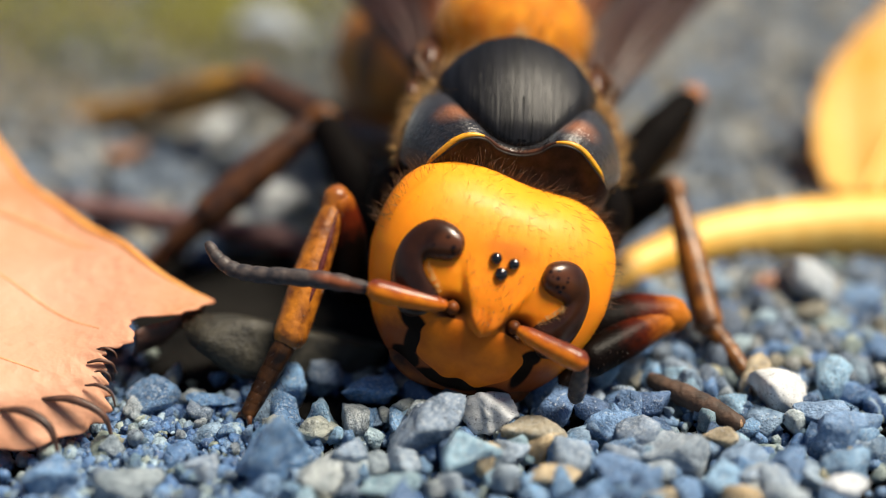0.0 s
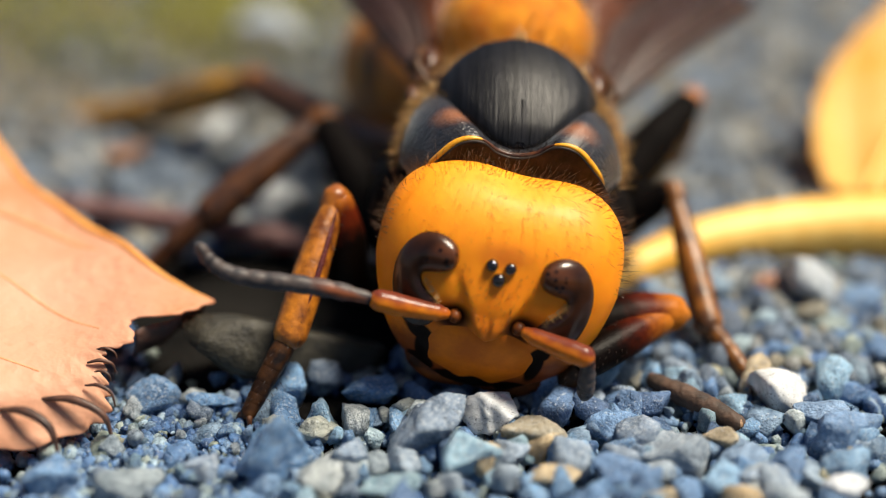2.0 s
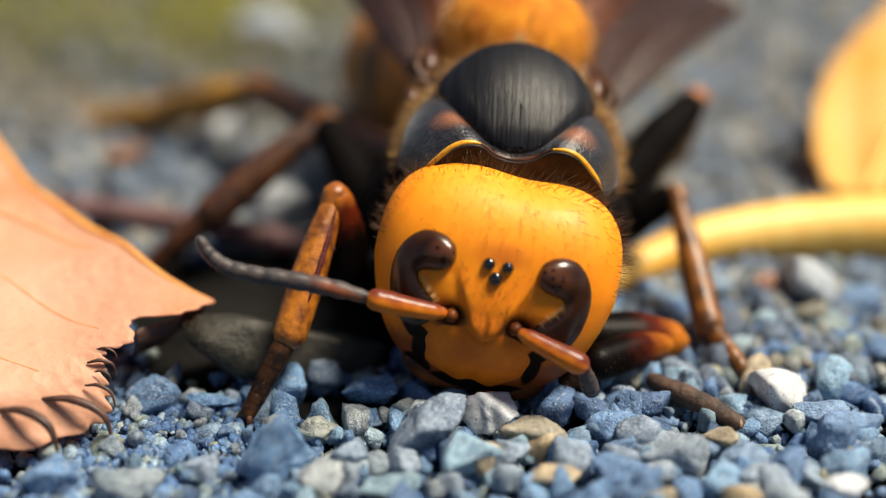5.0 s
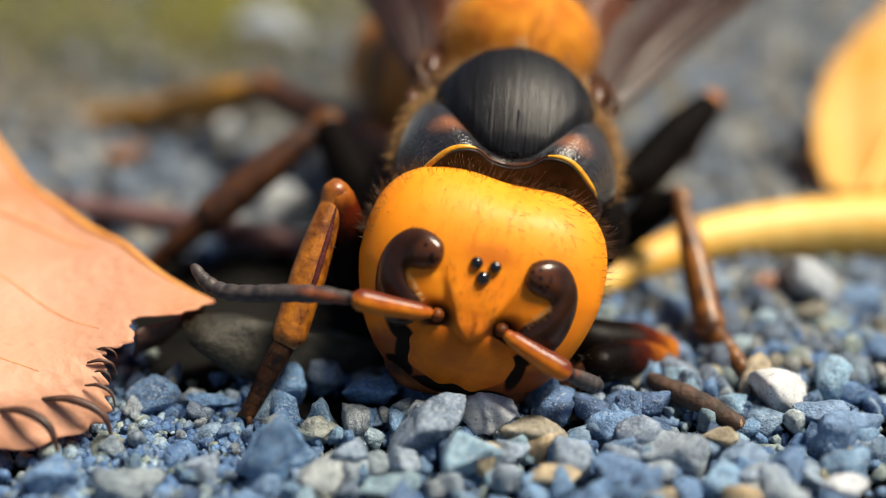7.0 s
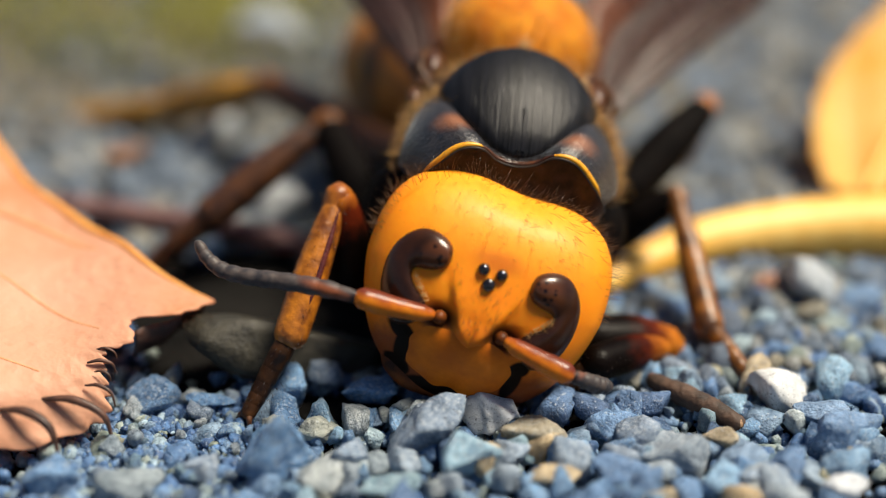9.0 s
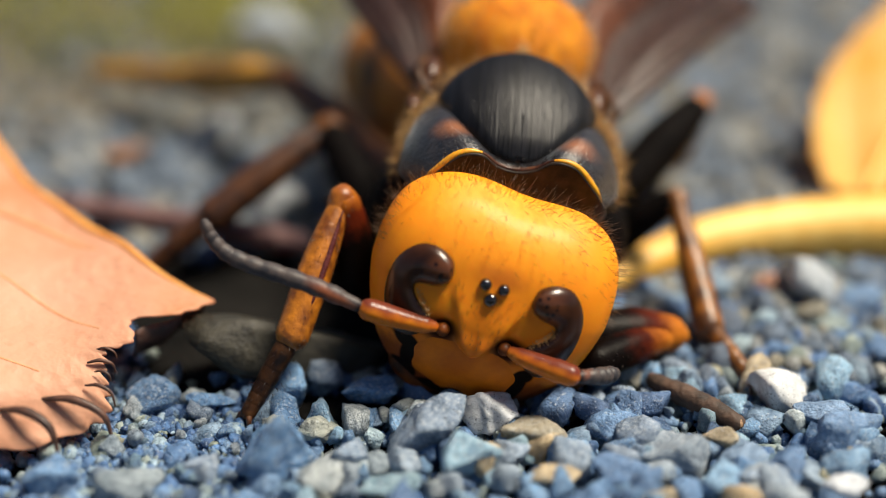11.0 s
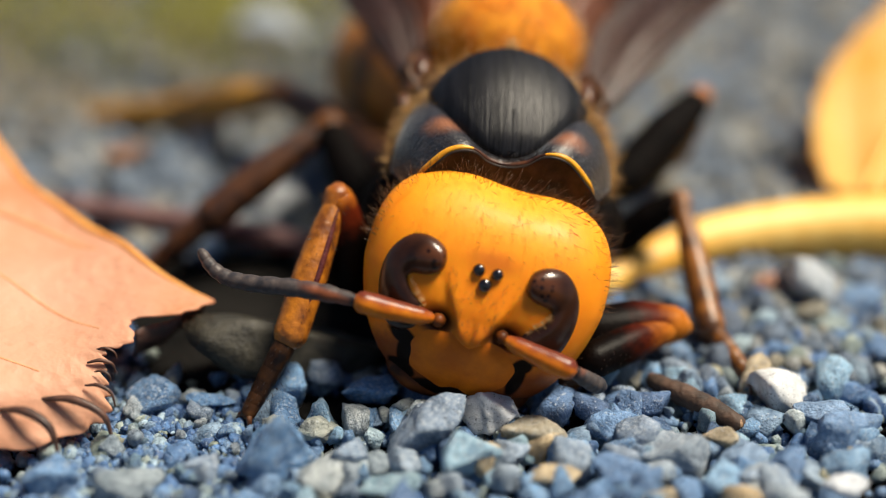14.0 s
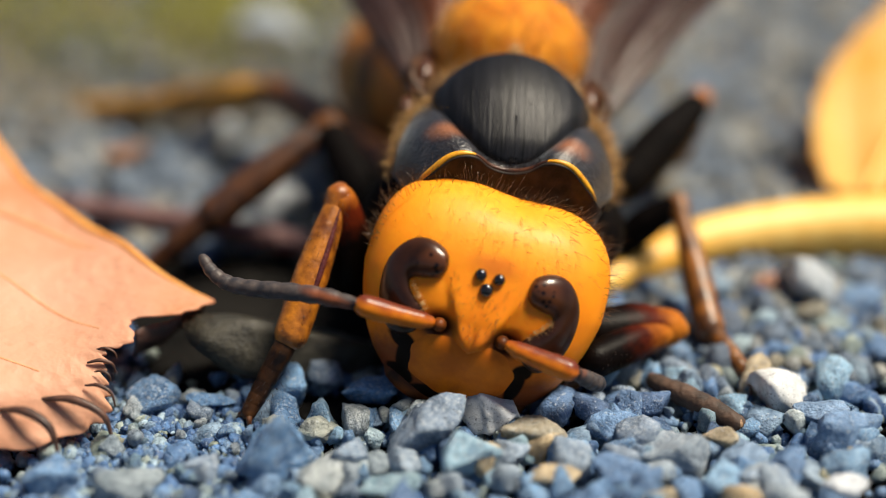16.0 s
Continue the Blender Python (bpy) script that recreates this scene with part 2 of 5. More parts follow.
LEG_AMBER = cuticle("amber_brown_leg", (0.060, 0.021, 0.005), (0.25, 0.090, 0.012), 0.9, 0.38, 0.05).m

LEG_OLIVE = cuticle("olive_brown_leg", (0.14, 0.066, 0.007), (0.50, 0.235, 0.022), 2.0, 0.5, 0.05).m


def thigh(x, y, z, tip, red):
    """Black leg that turns maroon and then orange towards the knee at (x, y, z) from its foot."""
    m = Mat("thigh_cuticle", 0.42, 0.07)
    wob = m.noise(0.6, 3)
    tone = m.mix(m.spot(x, y, red, red, 0.5, wob, z=z), (0.003, 0.0015, 0.001), (0.085, 0.011, 0.003))
    tone = m.mix(m.spot(x, y, tip, tip, 0.6, wob, z=z), tone, (0.46, 0.145, 0.015))
    m.colour(tone)
    m.bump(m.noise(0.2, 3), 0.04, 0.6)
    return m.m


TERGITE_DARK = cuticle("brown_tergite", (0.05, 0.020, 0.005), (0.23, 0.085, 0.012), 3.0, 0.5, 0.05).m
TERGITE = cuticle("dull_orange_tergite", (0.22, 0.070, 0.008), (0.58, 0.21, 0.016), 3.0, 0.5, 0.05).m
HAIR_DARK = cuticle("dark_brown_hair", (0.010, 0.005, 0.003), (0.035, 0.014, 0.006), 0.5, 0.4, 0.0).m
HAIR_GOLD = cuticle("golden_brown_hair", (0.36, 0.18, 0.05), (0.66, 0.40, 0.14), 0.5, 0.4, 0.0).m
WING = wing_material("smoky_brown_membrane", 0.45, (0.016, 0.006, 0.003), (0.055, 0.028, 0.022))
WING_FOLDED = wing_material("dark_folded_membrane", 0.08, (0.008, 0.004, 0.003), (0.028, 0.013, 0.010))
WING_HIND = wing_material("brown_hind_membrane", 0.30, (0.045, 0.014, 0.006), (0.15, 0.056, 0.030))
VEIN = cuticle("wing_vein", (0.018, 0.007, 0.005), (0.055, 0.020, 0.012), 0.8, 0.4, 0.02).m
STONES = {
    "speckled": stone_material("speckled_grey_stone", (0.10, 0.14, 0.19), (0.33, 0.40, 0.48), fleck_at=0.58, mixed=0.35),
    "blue": stone_material("blue_grey_stone", (0.080, 0.165, 0.285), (0.25, 0.42, 0.61), fleck_at=0.60, mixed=0.5, relief=1.25),
    "grey": stone_material("grey_stone", (0.11, 0.155, 0.205), (0.33, 0.405, 0.48)),
    "tan": stone_material("tan_stone", (0.24, 0.19, 0.12), (0.52, 0.44, 0.31), mixed=0.3),
    "white": stone_material("white_stone", (0.38, 0.41, 0.44), (0.66, 0.68, 0.70), (0.85, 0.85, 0.83), mixed=0.1, relief=0.2),
    "pale": stone_material("pale_grey_stone", (0.25, 0.28, 0.31), (0.44, 0.47, 0.50), mixed=0.1, relief=0.6),
    # taupe darkened to carry the shade of leaf and hornet
    "slab": stone_material("shade_darkened_taupe_stone", (0.014, 0.012, 0.007), (0.038, 0.032, 0.019), fleck_at=0.8, mixed=0.1, relief=0.5),
    "red": stone_material("rusty_stone", (0.22, 0.09, 0.05), (0.42, 0.20, 0.12), mixed=0.2),
}
GRAVEL = stone_material("mixed_gravel", (0.046, 0.090, 0.155), (0.23, 0.335, 0.46), per="island", fleck_at=0.66)
GRAVEL_FAR = stone_material("silty_gravel", (0.055, 0.053, 0.045), (0.15, 0.145, 0.125), per="island", fleck_at=0.7, mixed=0.8)
GRAVEL_PALE = stone_material("pale_blue_grey_gravel", (0.085, 0.098, 0.112), (0.215, 0.24, 0.262), per="island", fleck_at=0.7, mixed=0.7)
SOIL = soil_material()
DRY_LEAF = leaf_material("dry_orange_leaf", (0.74, 0.38, 0.23), (0.64, 0.27, 0.12), (0.52, 0.20, 0.07), pale_patch=(-21.0, 42.0, 7.5, 7.0, (0.79, 0.49, 0.36)))
SCRAP = leaf_material("dull_leaf_scrap", (0.46, 0.26, 0.16), (0.36, 0.18, 0.09), (0.28, 0.12, 0.05))
DRY_VEIN = cuticle("dry_leaf_vein", (0.56, 0.23, 0.09), (0.68, 0.33, 0.15), 1.0, 0.5, 0.04).m
DRY_RIM = cuticle("orange_leaf_margin", (0.62, 0.24, 0.05), (0.78, 0.36, 0.09), 1.5, 0.5, 0.05).m
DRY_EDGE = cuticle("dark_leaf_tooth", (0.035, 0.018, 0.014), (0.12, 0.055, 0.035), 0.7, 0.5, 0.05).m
YELLOW_LEAF = leaf_material("yellow_leaf", (0.90, 0.60, 0.17), (0.86, 0.42, 0.02), (0.80, 0.32, 0.01), 0.4, pale_patch=(29.5, 63.0, 6.5, 7.0, (0.90, 0.58, 0.16)))
PETIOLE = cuticle("yellow_petiole", (0.78, 0.38, 0.04), (0.88, 0.56, 0.14), 3.5, 0.45, 0.08).m
TWIG = cuticle("brown_twig", (0.026, 0.016, 0.011), (0.10, 0.056, 0.036), 0.8, 0.7, 0.12).m
PETIOLE_DRY = cuticle("pale_dry_wood", (0.22, 0.12, 0.06), (0.42, 0.26, 0.14), 0.5, 0.7, 0.1).m
PURPLE_STEM = cuticle("mauve_brown_stem", (0.10, 0.05, 0.05), (0.20, 0.11, 0.10), 1.5, 0.6, 0.1).m
MOSS = cuticle("olive_moss", (0.10, 0.10, 0.015), (0.22, 0.21, 0.035), 3.0, 0.8, 0.1).m


# ---- mesh helpers, in millimetres ----
def part(name, bm, material, parent=None, label="", smooth=True):
    """One mesh object out of a bmesh in millimetres, under a thing or a part."""
    me = bpy.data.meshes.new(name)
    bm.transform(Matrix.Scale(MM, 4))
    bmesh.ops.recalc_face_normals(bm, faces=bm.faces)
    bm.to_mesh(me)
    bm.free()
    if smooth:
        me.shade_smooth()
    me.materials.append(material)
    ob = new(name, me)
    ob.parent = parent
    if label:
        ob["label"] = label
    return ob


def bm_from(verts, faces):
    me = bpy.data.meshes.new("tmp")
    me.from_pydata([tuple(v) for v in verts], [], [tuple(f) for f in faces])
    bm = bmesh.new()
    bm.from_mesh(me)
    bpy.data.meshes.remove(me)
    return bm


def spline(pts, n):
    """n points of a smooth curve through pts (any dimension)."""
    p = np.array(pts, float)
    if len(p) == 2:
        return p[0] + (p[1] - p[0]) * np.linspace(0, 1, n)[:, None]
    q = np.vstack([2 * p[0] - p[1], p, 2 * p[-1] - p[-2]])
    u = np.linspace(0, len(p) - 1, n)
    i = np.minimum(u.astype(int), len(p) - 2)
    f = (u - i)[:, None]
    a, b, c, d = q[i], q[i + 1], q[i + 2], q[i + 3]
    return 0.5 * (2 * b + (c - a) * f + (2 * a - 5 * b + 4 * c - d) * f ** 2 + (3 * b - a - 3 * c + d) * f ** 3)


def tube(pts, radii, rings=24, sides=14, flat=1.0, bumps=0.0, seed=0):
    """A closed, round-ended tube along a smooth curve; flat squeezes it across; bumps roughens it."""
    c = spline(pts, rings)
    r = np.interp(np.linspace(0, 1, rings), np.linspace(0, 1, len(radii)), radii)
    tan = np.gradient(c, axis=0)
    tan /= np.linalg.norm(tan, axis=1)[:, None]
    side = np.cross(tan[0], (0.13, 0.21, 0.97))
    side /= np.linalg.norm(side)
    ends = 4
    rows = []
    rng = np.random.RandomState(seed)
    for k in range(rings):
        side = side - tan[k] * (side @ tan[k])
        side /= np.linalg.norm(side)
        up = np.cross(tan[k], side)
        rows.append((c[k], side.copy(), up, r[k]))
    a = np.linspace(0, 2 * np.pi, sides, endpoint=False)
    verts, tot = [], 0

    def ring(o, s, u, rad):
        jit = 1 + bumps * rng.uniform(-1, 1, sides)
        verts.extend(o + (np.cos(a)[:, None] * s + np.sin(a)[:, None] * u * flat) * (rad * jit)[:, None])
    o, s, u, rad = rows[0]
    for e in range(ends):
        g = (e + 0.35) / ends * np.pi / 2
        ring(o - tan[0] * rad * np.cos(g), s, u, rad * np.sin(g))
    for row in rows:
        ring(*row)
    o, s, u, rad = rows[-1]
    for e in reversed(range(ends)):
        g = (e + 0.35) / ends * np.pi / 2
        ring(o + tan[-1] * rad * np.cos(g), s, u, rad * np.sin(g))
    n = len(verts) // sides
    faces = [(i * sides + j, i * sides + (j + 1) % sides, (i + 1) * sides + (j + 1) % sides, (i + 1) * sides + j) for i in range(n - 1) for j in range(sides)]
    faces += [tuple(range(sides))[::-1], tuple((n - 1) * sides + j for j in range(sides))]
    return bm_from(verts, faces)


def sheet(f, nu, nv, thick=0.0, close_u=False):
    """A grid of f(u, v), u and v from 0 to 1; with thickness it becomes a closed shell."""
    us = np.linspace(0, 1, nu + (1 if close_u else 0))[:nu]
    vs = np.linspace(0, 1, nv)
    g = np.array([[f(u, v) for v in vs] for u in us], float)
    verts = list(g.reshape(-1, 3))
    cu = nu if close_u else nu - 1
    faces = [(i * nv + j, i * nv + j + 1, ((i + 1) % nu) * nv + j + 1, ((i + 1) % nu) * nv + j) for i in range(cu) for j in range(nv - 1)]
    if thick:
        du, dv = np.gradient(g, axis=0), np.gradient(g, axis=1)
        nr = np.cross(du, dv)
        nr /= np.maximum(np.linalg.norm(nr, axis=2), 1e-9)[:, :, None]
        low = g - nr * thick
        k = len(verts)
        verts += list(low.reshape(-1, 3))
        faces += [tuple(k + q for q in reversed(fc)) for fc in list(faces)]
        rim = []
        for j in range(nv - 1):
            if not close_u:
                rim += [(j, j + 1), ((nu - 1) * nv + j + 1, (nu - 1) * nv + j)]
        for i in range(cu):
            i2 = (i + 1) % nu
            rim += [(i2 * nv, i * nv), (i * nv + nv - 1, i2 * nv + nv - 1)]
        faces += [(b, a, a + k, b + k) for a, b in rim]
    return bm_from(verts, faces)


def ball(x, y, z, rx, ry, rz, sub=3):
    bm = bmesh.new()
    bmesh.ops.create_icosphere(bm, subdivisions=sub, radius=1, matrix=Matrix.Translation((x, y, z)) @ Matrix.Diagonal((rx, ry, rz, 1)))
    return bm


def hairs(roots, ways, lengths, radius=0.012, droop=0.25, seed=0):
    """Fine tapered hairs, each bent a little, in one mesh."""
    rng = np.random.RandomState(seed)
    verts, faces = [], []
    for p, w, ln in zip(roots, ways, lengths):
        w = np.array(w, float)
        w /= np.linalg.norm(w)
        bend = rng.normal(size=3) * droop
        s = np.cross(w, rng.normal(size=3))
        s /= np.linalg.norm(s)
        u = np.cross(w, s)
        k = len(verts)
        for f, r in ((0, 1.0), (0.55, 0.75)):
            o = np.array(p) + w * ln * f + bend * ln * f * f
            for a in (0, 2.094, 4.189):
                verts.append(o + (s * math.cos(a) + u * math.sin(a)) * radius * r)
        verts.append(np.array(p) + w * ln + bend * ln)
        for a in range(3):
            b = (a + 1) % 3
            faces += [(k + a, k + b, k + 3 + b, k + 3 + a), (k + 3 + a, k + 3 + b, k + 6)]
    return bm_from(verts, faces)


def ico(sub):
    bm = bmesh.new()
    bmesh.ops.create_icosphere(bm, subdivisions=sub, radius=1)
    bm.verts.ensure_lookup_table()
    v = np.array([q.co[:] for q in bm.verts])
    f = [[q.index for q in fc.verts] for fc in bm.faces]
    bm.free()
    return v, f


ICO = {k: ico(k) for k in (1, 2, 3, 4)}


def stone_shape(seed, sub, sharp=11):
    """Unit stone with rounded facets, as points and faces."""
    rng = np.random.RandomState(seed)
    v, f = ICO[sub]
    n = rng.normal(size=(13, 3))
    n /= np.linalg.norm(n, axis=1)[:, None]
    d = rng.uniform(0.55, 1.0, 13)
    dots = np.maximum(v @ n.T, 0) / d
    r = (np.sum(dots ** sharp, axis=1) + 0.55 ** sharp) ** (-1 / sharp)
    r *= 1 + 0.04 * np.sin(v @ rng.normal(size=3) * 4 + 1) + 0.010 * np.sin(v @ rng.normal(size=3) * 9)
    p = v * r[:, None]
    if sub > 2:
        p = p * (1 + 0.045 * np.array([noise.noise(Vector(q) * 3.5 + Vector((seed, 0, 0))) + 0.5 * noise.noise(Vector(q) * 8.0) for q in v]))[:, None]
    lo, hi = p.min(0), p.max(0)
    return (p - (lo + hi) / 2) / ((hi - lo) / 2), f


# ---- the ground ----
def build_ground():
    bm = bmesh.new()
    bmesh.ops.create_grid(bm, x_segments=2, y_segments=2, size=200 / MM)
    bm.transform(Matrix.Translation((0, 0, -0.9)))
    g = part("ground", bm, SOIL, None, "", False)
    return tagged(g, "gritty soil, coloured near black for shade, under loose grey gravel", "ground", kind="structure")


ground = build_ground()


# ---- the hornet ----
HX, HY = 4.0, 52.0          # where it stands
hornet = tagged(new("hornet"), "giant hornet with yellow-orange head standing on grey gravel", "insect")
hornet.location = (HX * MM, HY * MM, 0)

HA, HB, HC, HP = 5.72, 5.05, 3.5, 3.1   # half width, height and depth of the head, and its squareness


def smooth01(x):
    x = np.clip(x, 0, 1)
    return x * x * (3 - 2 * x)


def face_relief(x, y):
    """Relief of the front of the head: raised frons with its pointed lower end, and the antennal pits."""
    half = np.interp(y, [-2.6, -2.35, -1.9, 0.0, 1.0], [0.1, 0.5, 0.78, 1.62, 1.9])
    keel = smooth01((half - np.abs(x)) / 0.45 + 0.5) * smooth01((y + 2.72) / 0.16) * smooth01((1.0 - y) / 2.6)
    groove = np.exp(-(x / 0.14) ** 2) * smooth01((-1.2 - y) / 0.8) * smooth01((y + 2.7) / 0.3)
    pits = np.exp(-(((np.abs(x) - 1.52) / 0.46) ** 2 + ((y + 1.78) / 0.44) ** 2))
    hollow = np.exp(-(((np.abs(x) - 1.42) / 0.26) ** 2 + ((y + 0.9) / 0.8) ** 2))
    pads = np.exp(-(((np.abs(x) - 2.45) / 0.7) ** 4 + ((y + 0.6) / 0.6) ** 4))
    arch = np.where(y > 0.4, 0.045, 0.026) * (y - 0.4) ** 2 * smooth01((6.0 - np.abs(y)) / 1.5)      # the face rounds off upwards and downwards
    return (0.26 + 0.16 * smooth01((-1.3 - y) / 0.9)) * keel - 0.08 * groove - 0.50 * pits - 0.06 * hollow + 0.06 * pads - arch


def head_taper(y):
    return 1 - 0.03 * np.maximum(0, -y) - 0.004 * np.maximum(0, -y) ** 2


def face_z(x, y, relief=1.0):
    """Height of the front surface of the head over its middle plane."""
    rel, full = face_relief(x, y), y
    y = np.where(y < -2, -2 + (y + 2) / 1.13, y)
    s = 1 - np.abs(x / (HA * head_taper(y))) ** HP - np.abs((y + 0.12) / HB) ** HP
    front = HC * np.maximum(s, 0.0005) ** (1 / HP)
    arch = np.where(full > 0.4, 0.045, 0.026) * (full - 0.4) ** 2 * smooth01((6.0 - np.abs(full)) / 1.5)
    return front + (relief * (rel + arch) - arch) * smooth01((front - 0.1) / 2.4)


def back_drop(y, z):
    """How far the crown falls off towards the nape."""
    return 0.45 * np.maximum(0, 0.3 - z) * smooth01(np.asarray(y) / 4)


def head_mesh():
    rings, segs = 150, 220
    g = np.linspace(0, np.pi, rings + 1)[1:-1]
    a = np.linspace(0, 2 * np.pi, segs, endpoint=False)
    G, A = np.meshgrid(g, a, indexing="ij")
    d = np.stack([np.sin(G) * np.cos(A), np.sin(G) * np.sin(A), np.cos(G)], -1)
    depth = np.where(d[..., 2] > 0, HC, 3.4)
    r = (np.abs(d[..., 0] / HA) ** HP + np.abs(d[..., 1] / HB) ** HP + np.abs(d[..., 2] / depth) ** HP) ** (-1 / HP)
    p = d * r[..., None]
    p[..., 1] -= 0.12 + 0.32 * np.exp(-((p[..., 0] - 0.5) / 2.0) ** 2) * smooth01((p[..., 1] - 2.5) / 2.5)   # hollow crown
    p[..., 1] -= back_drop(p[..., 1], p[..., 2])
    p[..., 0] *= head_taper(p[..., 1])
    p[..., 1] = np.where(p[..., 1] < -2, -2 + (p[..., 1] + 2) * 1.13, p[..., 1])   # longer below
    p[..., 2] += face_relief(p[..., 0], p[..., 1]) * smooth01((p[..., 2] - 0.1) / 2.4)
    verts = list(p.reshape(-1, 3)) + [(0, -0.12, HC + float(face_relief(0.0, -0.12))), (0, -0.12, -3.4)]
    n = len(g)
    faces = [(i * segs + j, i * segs + (j + 1) % segs, (i + 1) * segs + (j + 1) % segs, (i + 1) * segs + j) for i in range(n - 1) for j in range(segs)]
    k = n * segs
    faces += [(k, (j + 1) % segs, j) for j in range(segs)] + [(k + 1, (n - 1) * segs + j, (n - 1) * segs + (j + 1) % segs) for j in range(segs)]
    return bm_from(verts, faces)


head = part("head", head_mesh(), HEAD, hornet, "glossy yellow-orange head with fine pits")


EYE_OUT = [(1.83, 0.93), (1.98, 1.36), (2.42, 1.66), (2.95, 1.77), (3.5, 1.66), (4.0, 1.23), (4.35, 0.62), (4.5, -0.1), (4.47, -0.9), (4.30, -1.6), (4.0, -2.2), (3.6, -2.62), (3.1, -2.78)]
EYE_IN = [(1.83, 0.93), (1.86, 0.58), (2.10, 0.25), (2.48, 0.08), (2.85, 0.01), (3.14, -0.06), (3.27, -0.24), (3.15, -0.58), (2.76, -0.98), (2.40, -1.25), (2.22, -1.6), (2.45, -2.35), (3.1, -2.78)]


def eye_mesh(side):
    """A broad kidney-shaped compound eye with a deep notch, bulging a little from the head."""
    out, inn = spline(EYE_OUT, 91), spline(EYE_IN, 91)
    wide = 1.03 if side < 0 else 0.975

    def f(u, v):
        s = u * 90
        k = min(int(s), 89)
        o, i = out[k] + (out[k + 1] - out[k]) * (s - k), inn[k] + (inn[k + 1] - inn[k]) * (s - k)
        a = (1 - math.cos(math.pi * v)) / 2
        x, y = o + (i - o) * a
        t = 2 * a - 1
        across = float(np.linalg.norm(o - i))
        dome = max(0.0, 1 - t * t) ** 0.5 * min(1.0, across / 1.1) * (1 + 0.5 * math.exp(-((u - 0.22) / 0.16) ** 2))
        x *= wide
        return side * x, y, float(face_z(x, y, 0.0)) - 0.03 + 0.38 * dome
    return sheet(f, 120, 26)


for s in (-1, 1):
    part("compound_eye", eye_mesh(s), EYE_GLOSS, head, "glossy dark brown kidney-shaped compound eye with a deep notch")
for x, y, r in ((-0.42, 0.87, 0.28), (0.42, 0.87, 0.27), (0.0, 0.28, 0.31)):
    part("ocellus", ball(x, y, float(face_z(x, y)) + 0.05, r, r, 0.25), OCELLUS, head, "small shiny black simple eye")


def clypeus_mesh():
    def f(u, v):
        a = u * 2 * math.pi
        ca, sa = math.cos(a), math.sin(a)
        q = (abs(ca) ** 2.6 + abs(sa) ** 2.6) ** (-1 / 2.6)
        q *= 1 + 0.025 * math.sin(5 * a + 1) + 0.012 * math.sin(9 * a)
        x = -0.12 + 2.5 * ca * q * v
        y = -3.42 + (1.32 if sa > 0 else 1.48) * sa * q * v - 0.22 * math.exp(-((abs(x) - 0.75) / 0.45) ** 2) * max(0, -sa) * v - 0.38 * math.exp(-(x / 0.5) ** 2) * max(0, sa) * v ** 3
        return x, y, float(face_z(x, max(y, -5.25), 0.0)) - 0.03 + 0.11 * (1 - v ** 6)
    return sheet(f, 72, 16, close_u=True)


part("clypeus", clypeus_mesh(), FACE, head, "domed deep orange clypeus")
for s in (-1, 1):
    part("mandible", tube([(s * 3.0, -3.9, 0.6), (s * 2.7, -4.6, 0.95), (s * 1.8, -5.15, 1.1), (s * 0.6, -5.4, 1.1)], [0.6, 0.7, 0.55, 0.25], 22, 14, 0.8), JAW, head, "red-brown jaw with black teeth")


def crown_fringe():
    """Fine hairs round the rim of the crown."""
    rng = np.random.RandomState(3)
    roots, ways, lens = [], [], []
    while len(roots) < 720:
        th = rng.uniform(radians(4), radians(172))
        d = np.array([math.cos(th), math.sin(th), rng.uniform(-0.14, 0.40)])
        r = (abs(d[0] / HA) ** HP + abs(d[1] / HB) ** HP + abs(d[2] / (HC if d[2] > 0 else 3.4)) ** HP) ** (-1 / HP)
        p = d * r
        p[1] -= 0.12 + 0.32 * math.exp(-((p[0] - 0.5) / 2.0) ** 2) * float(smooth01((p[1] - 2.5) / 2.5))
        p[1] -= float(back_drop(p[1], p[2]))
        roots.append(p)
        ways.append(d * (1.0, 0.9, 0.6) + rng.normal(size=3) * 0.17 + (0.34, 0.05, 0.30))
        lens.append(rng.uniform(0.3, 0.85))
    return hairs(roots, ways, lens, 0.0095, 0.30, 4)


def face_bristles():
    """Sparse dark bristles on the crown's front and close short ones on the frons."""
    rng = np.random.RandomState(33)
    roots, ways, lens = [], [], []
    for x, y in zip(rng.uniform(-4.9, 4.9, 190), 5.0 - 3.4 * rng.uniform(0, 1, 190) ** 1.6):
        if abs(x / HA) ** HP + abs(y / HB) ** HP < 0.95:
            roots.append((x, y, float(face_z(x, y))))
            ways.append((rng.normal() * 0.12 + 0.35 + 0.12 * x, rng.normal() * 0.15 - 0.05 - 0.06 * x, 0.75))
            lens.append(rng.uniform(0.4, 0.75) * (0.35 + 0.16 * y))
    for x, y in zip(rng.uniform(-1.8, 1.8, 170), 0.75 - 2.95 * rng.uniform(0, 1, 170) ** 0.9):
        if abs(x) < np.interp(y, [-2.4, 0.2, 1.3], [0.3, 1.75, 1.5]) and (x / 0.75) ** 2 + ((y - 0.65) / 0.7) ** 2 > 1:
            roots.append((x, y, float(face_z(x, y))))
            ways.append((rng.normal() * 0.15 - 0.15 * x, -0.9, 0.55))
            lens.append(rng.uniform(0.16, 0.32))
    return hairs(roots, ways, lens, 0.0095, 0.22, 6)


tagged(part("crown_fringe", crown_fringe(), HAIR_BROWN, head, "fine brown fringe along the crown"), kind="stuff")
tagged(part("face_bristles", face_bristles(), HAIR_DARK, head, "fine dark brown bristles"), kind="stuff")


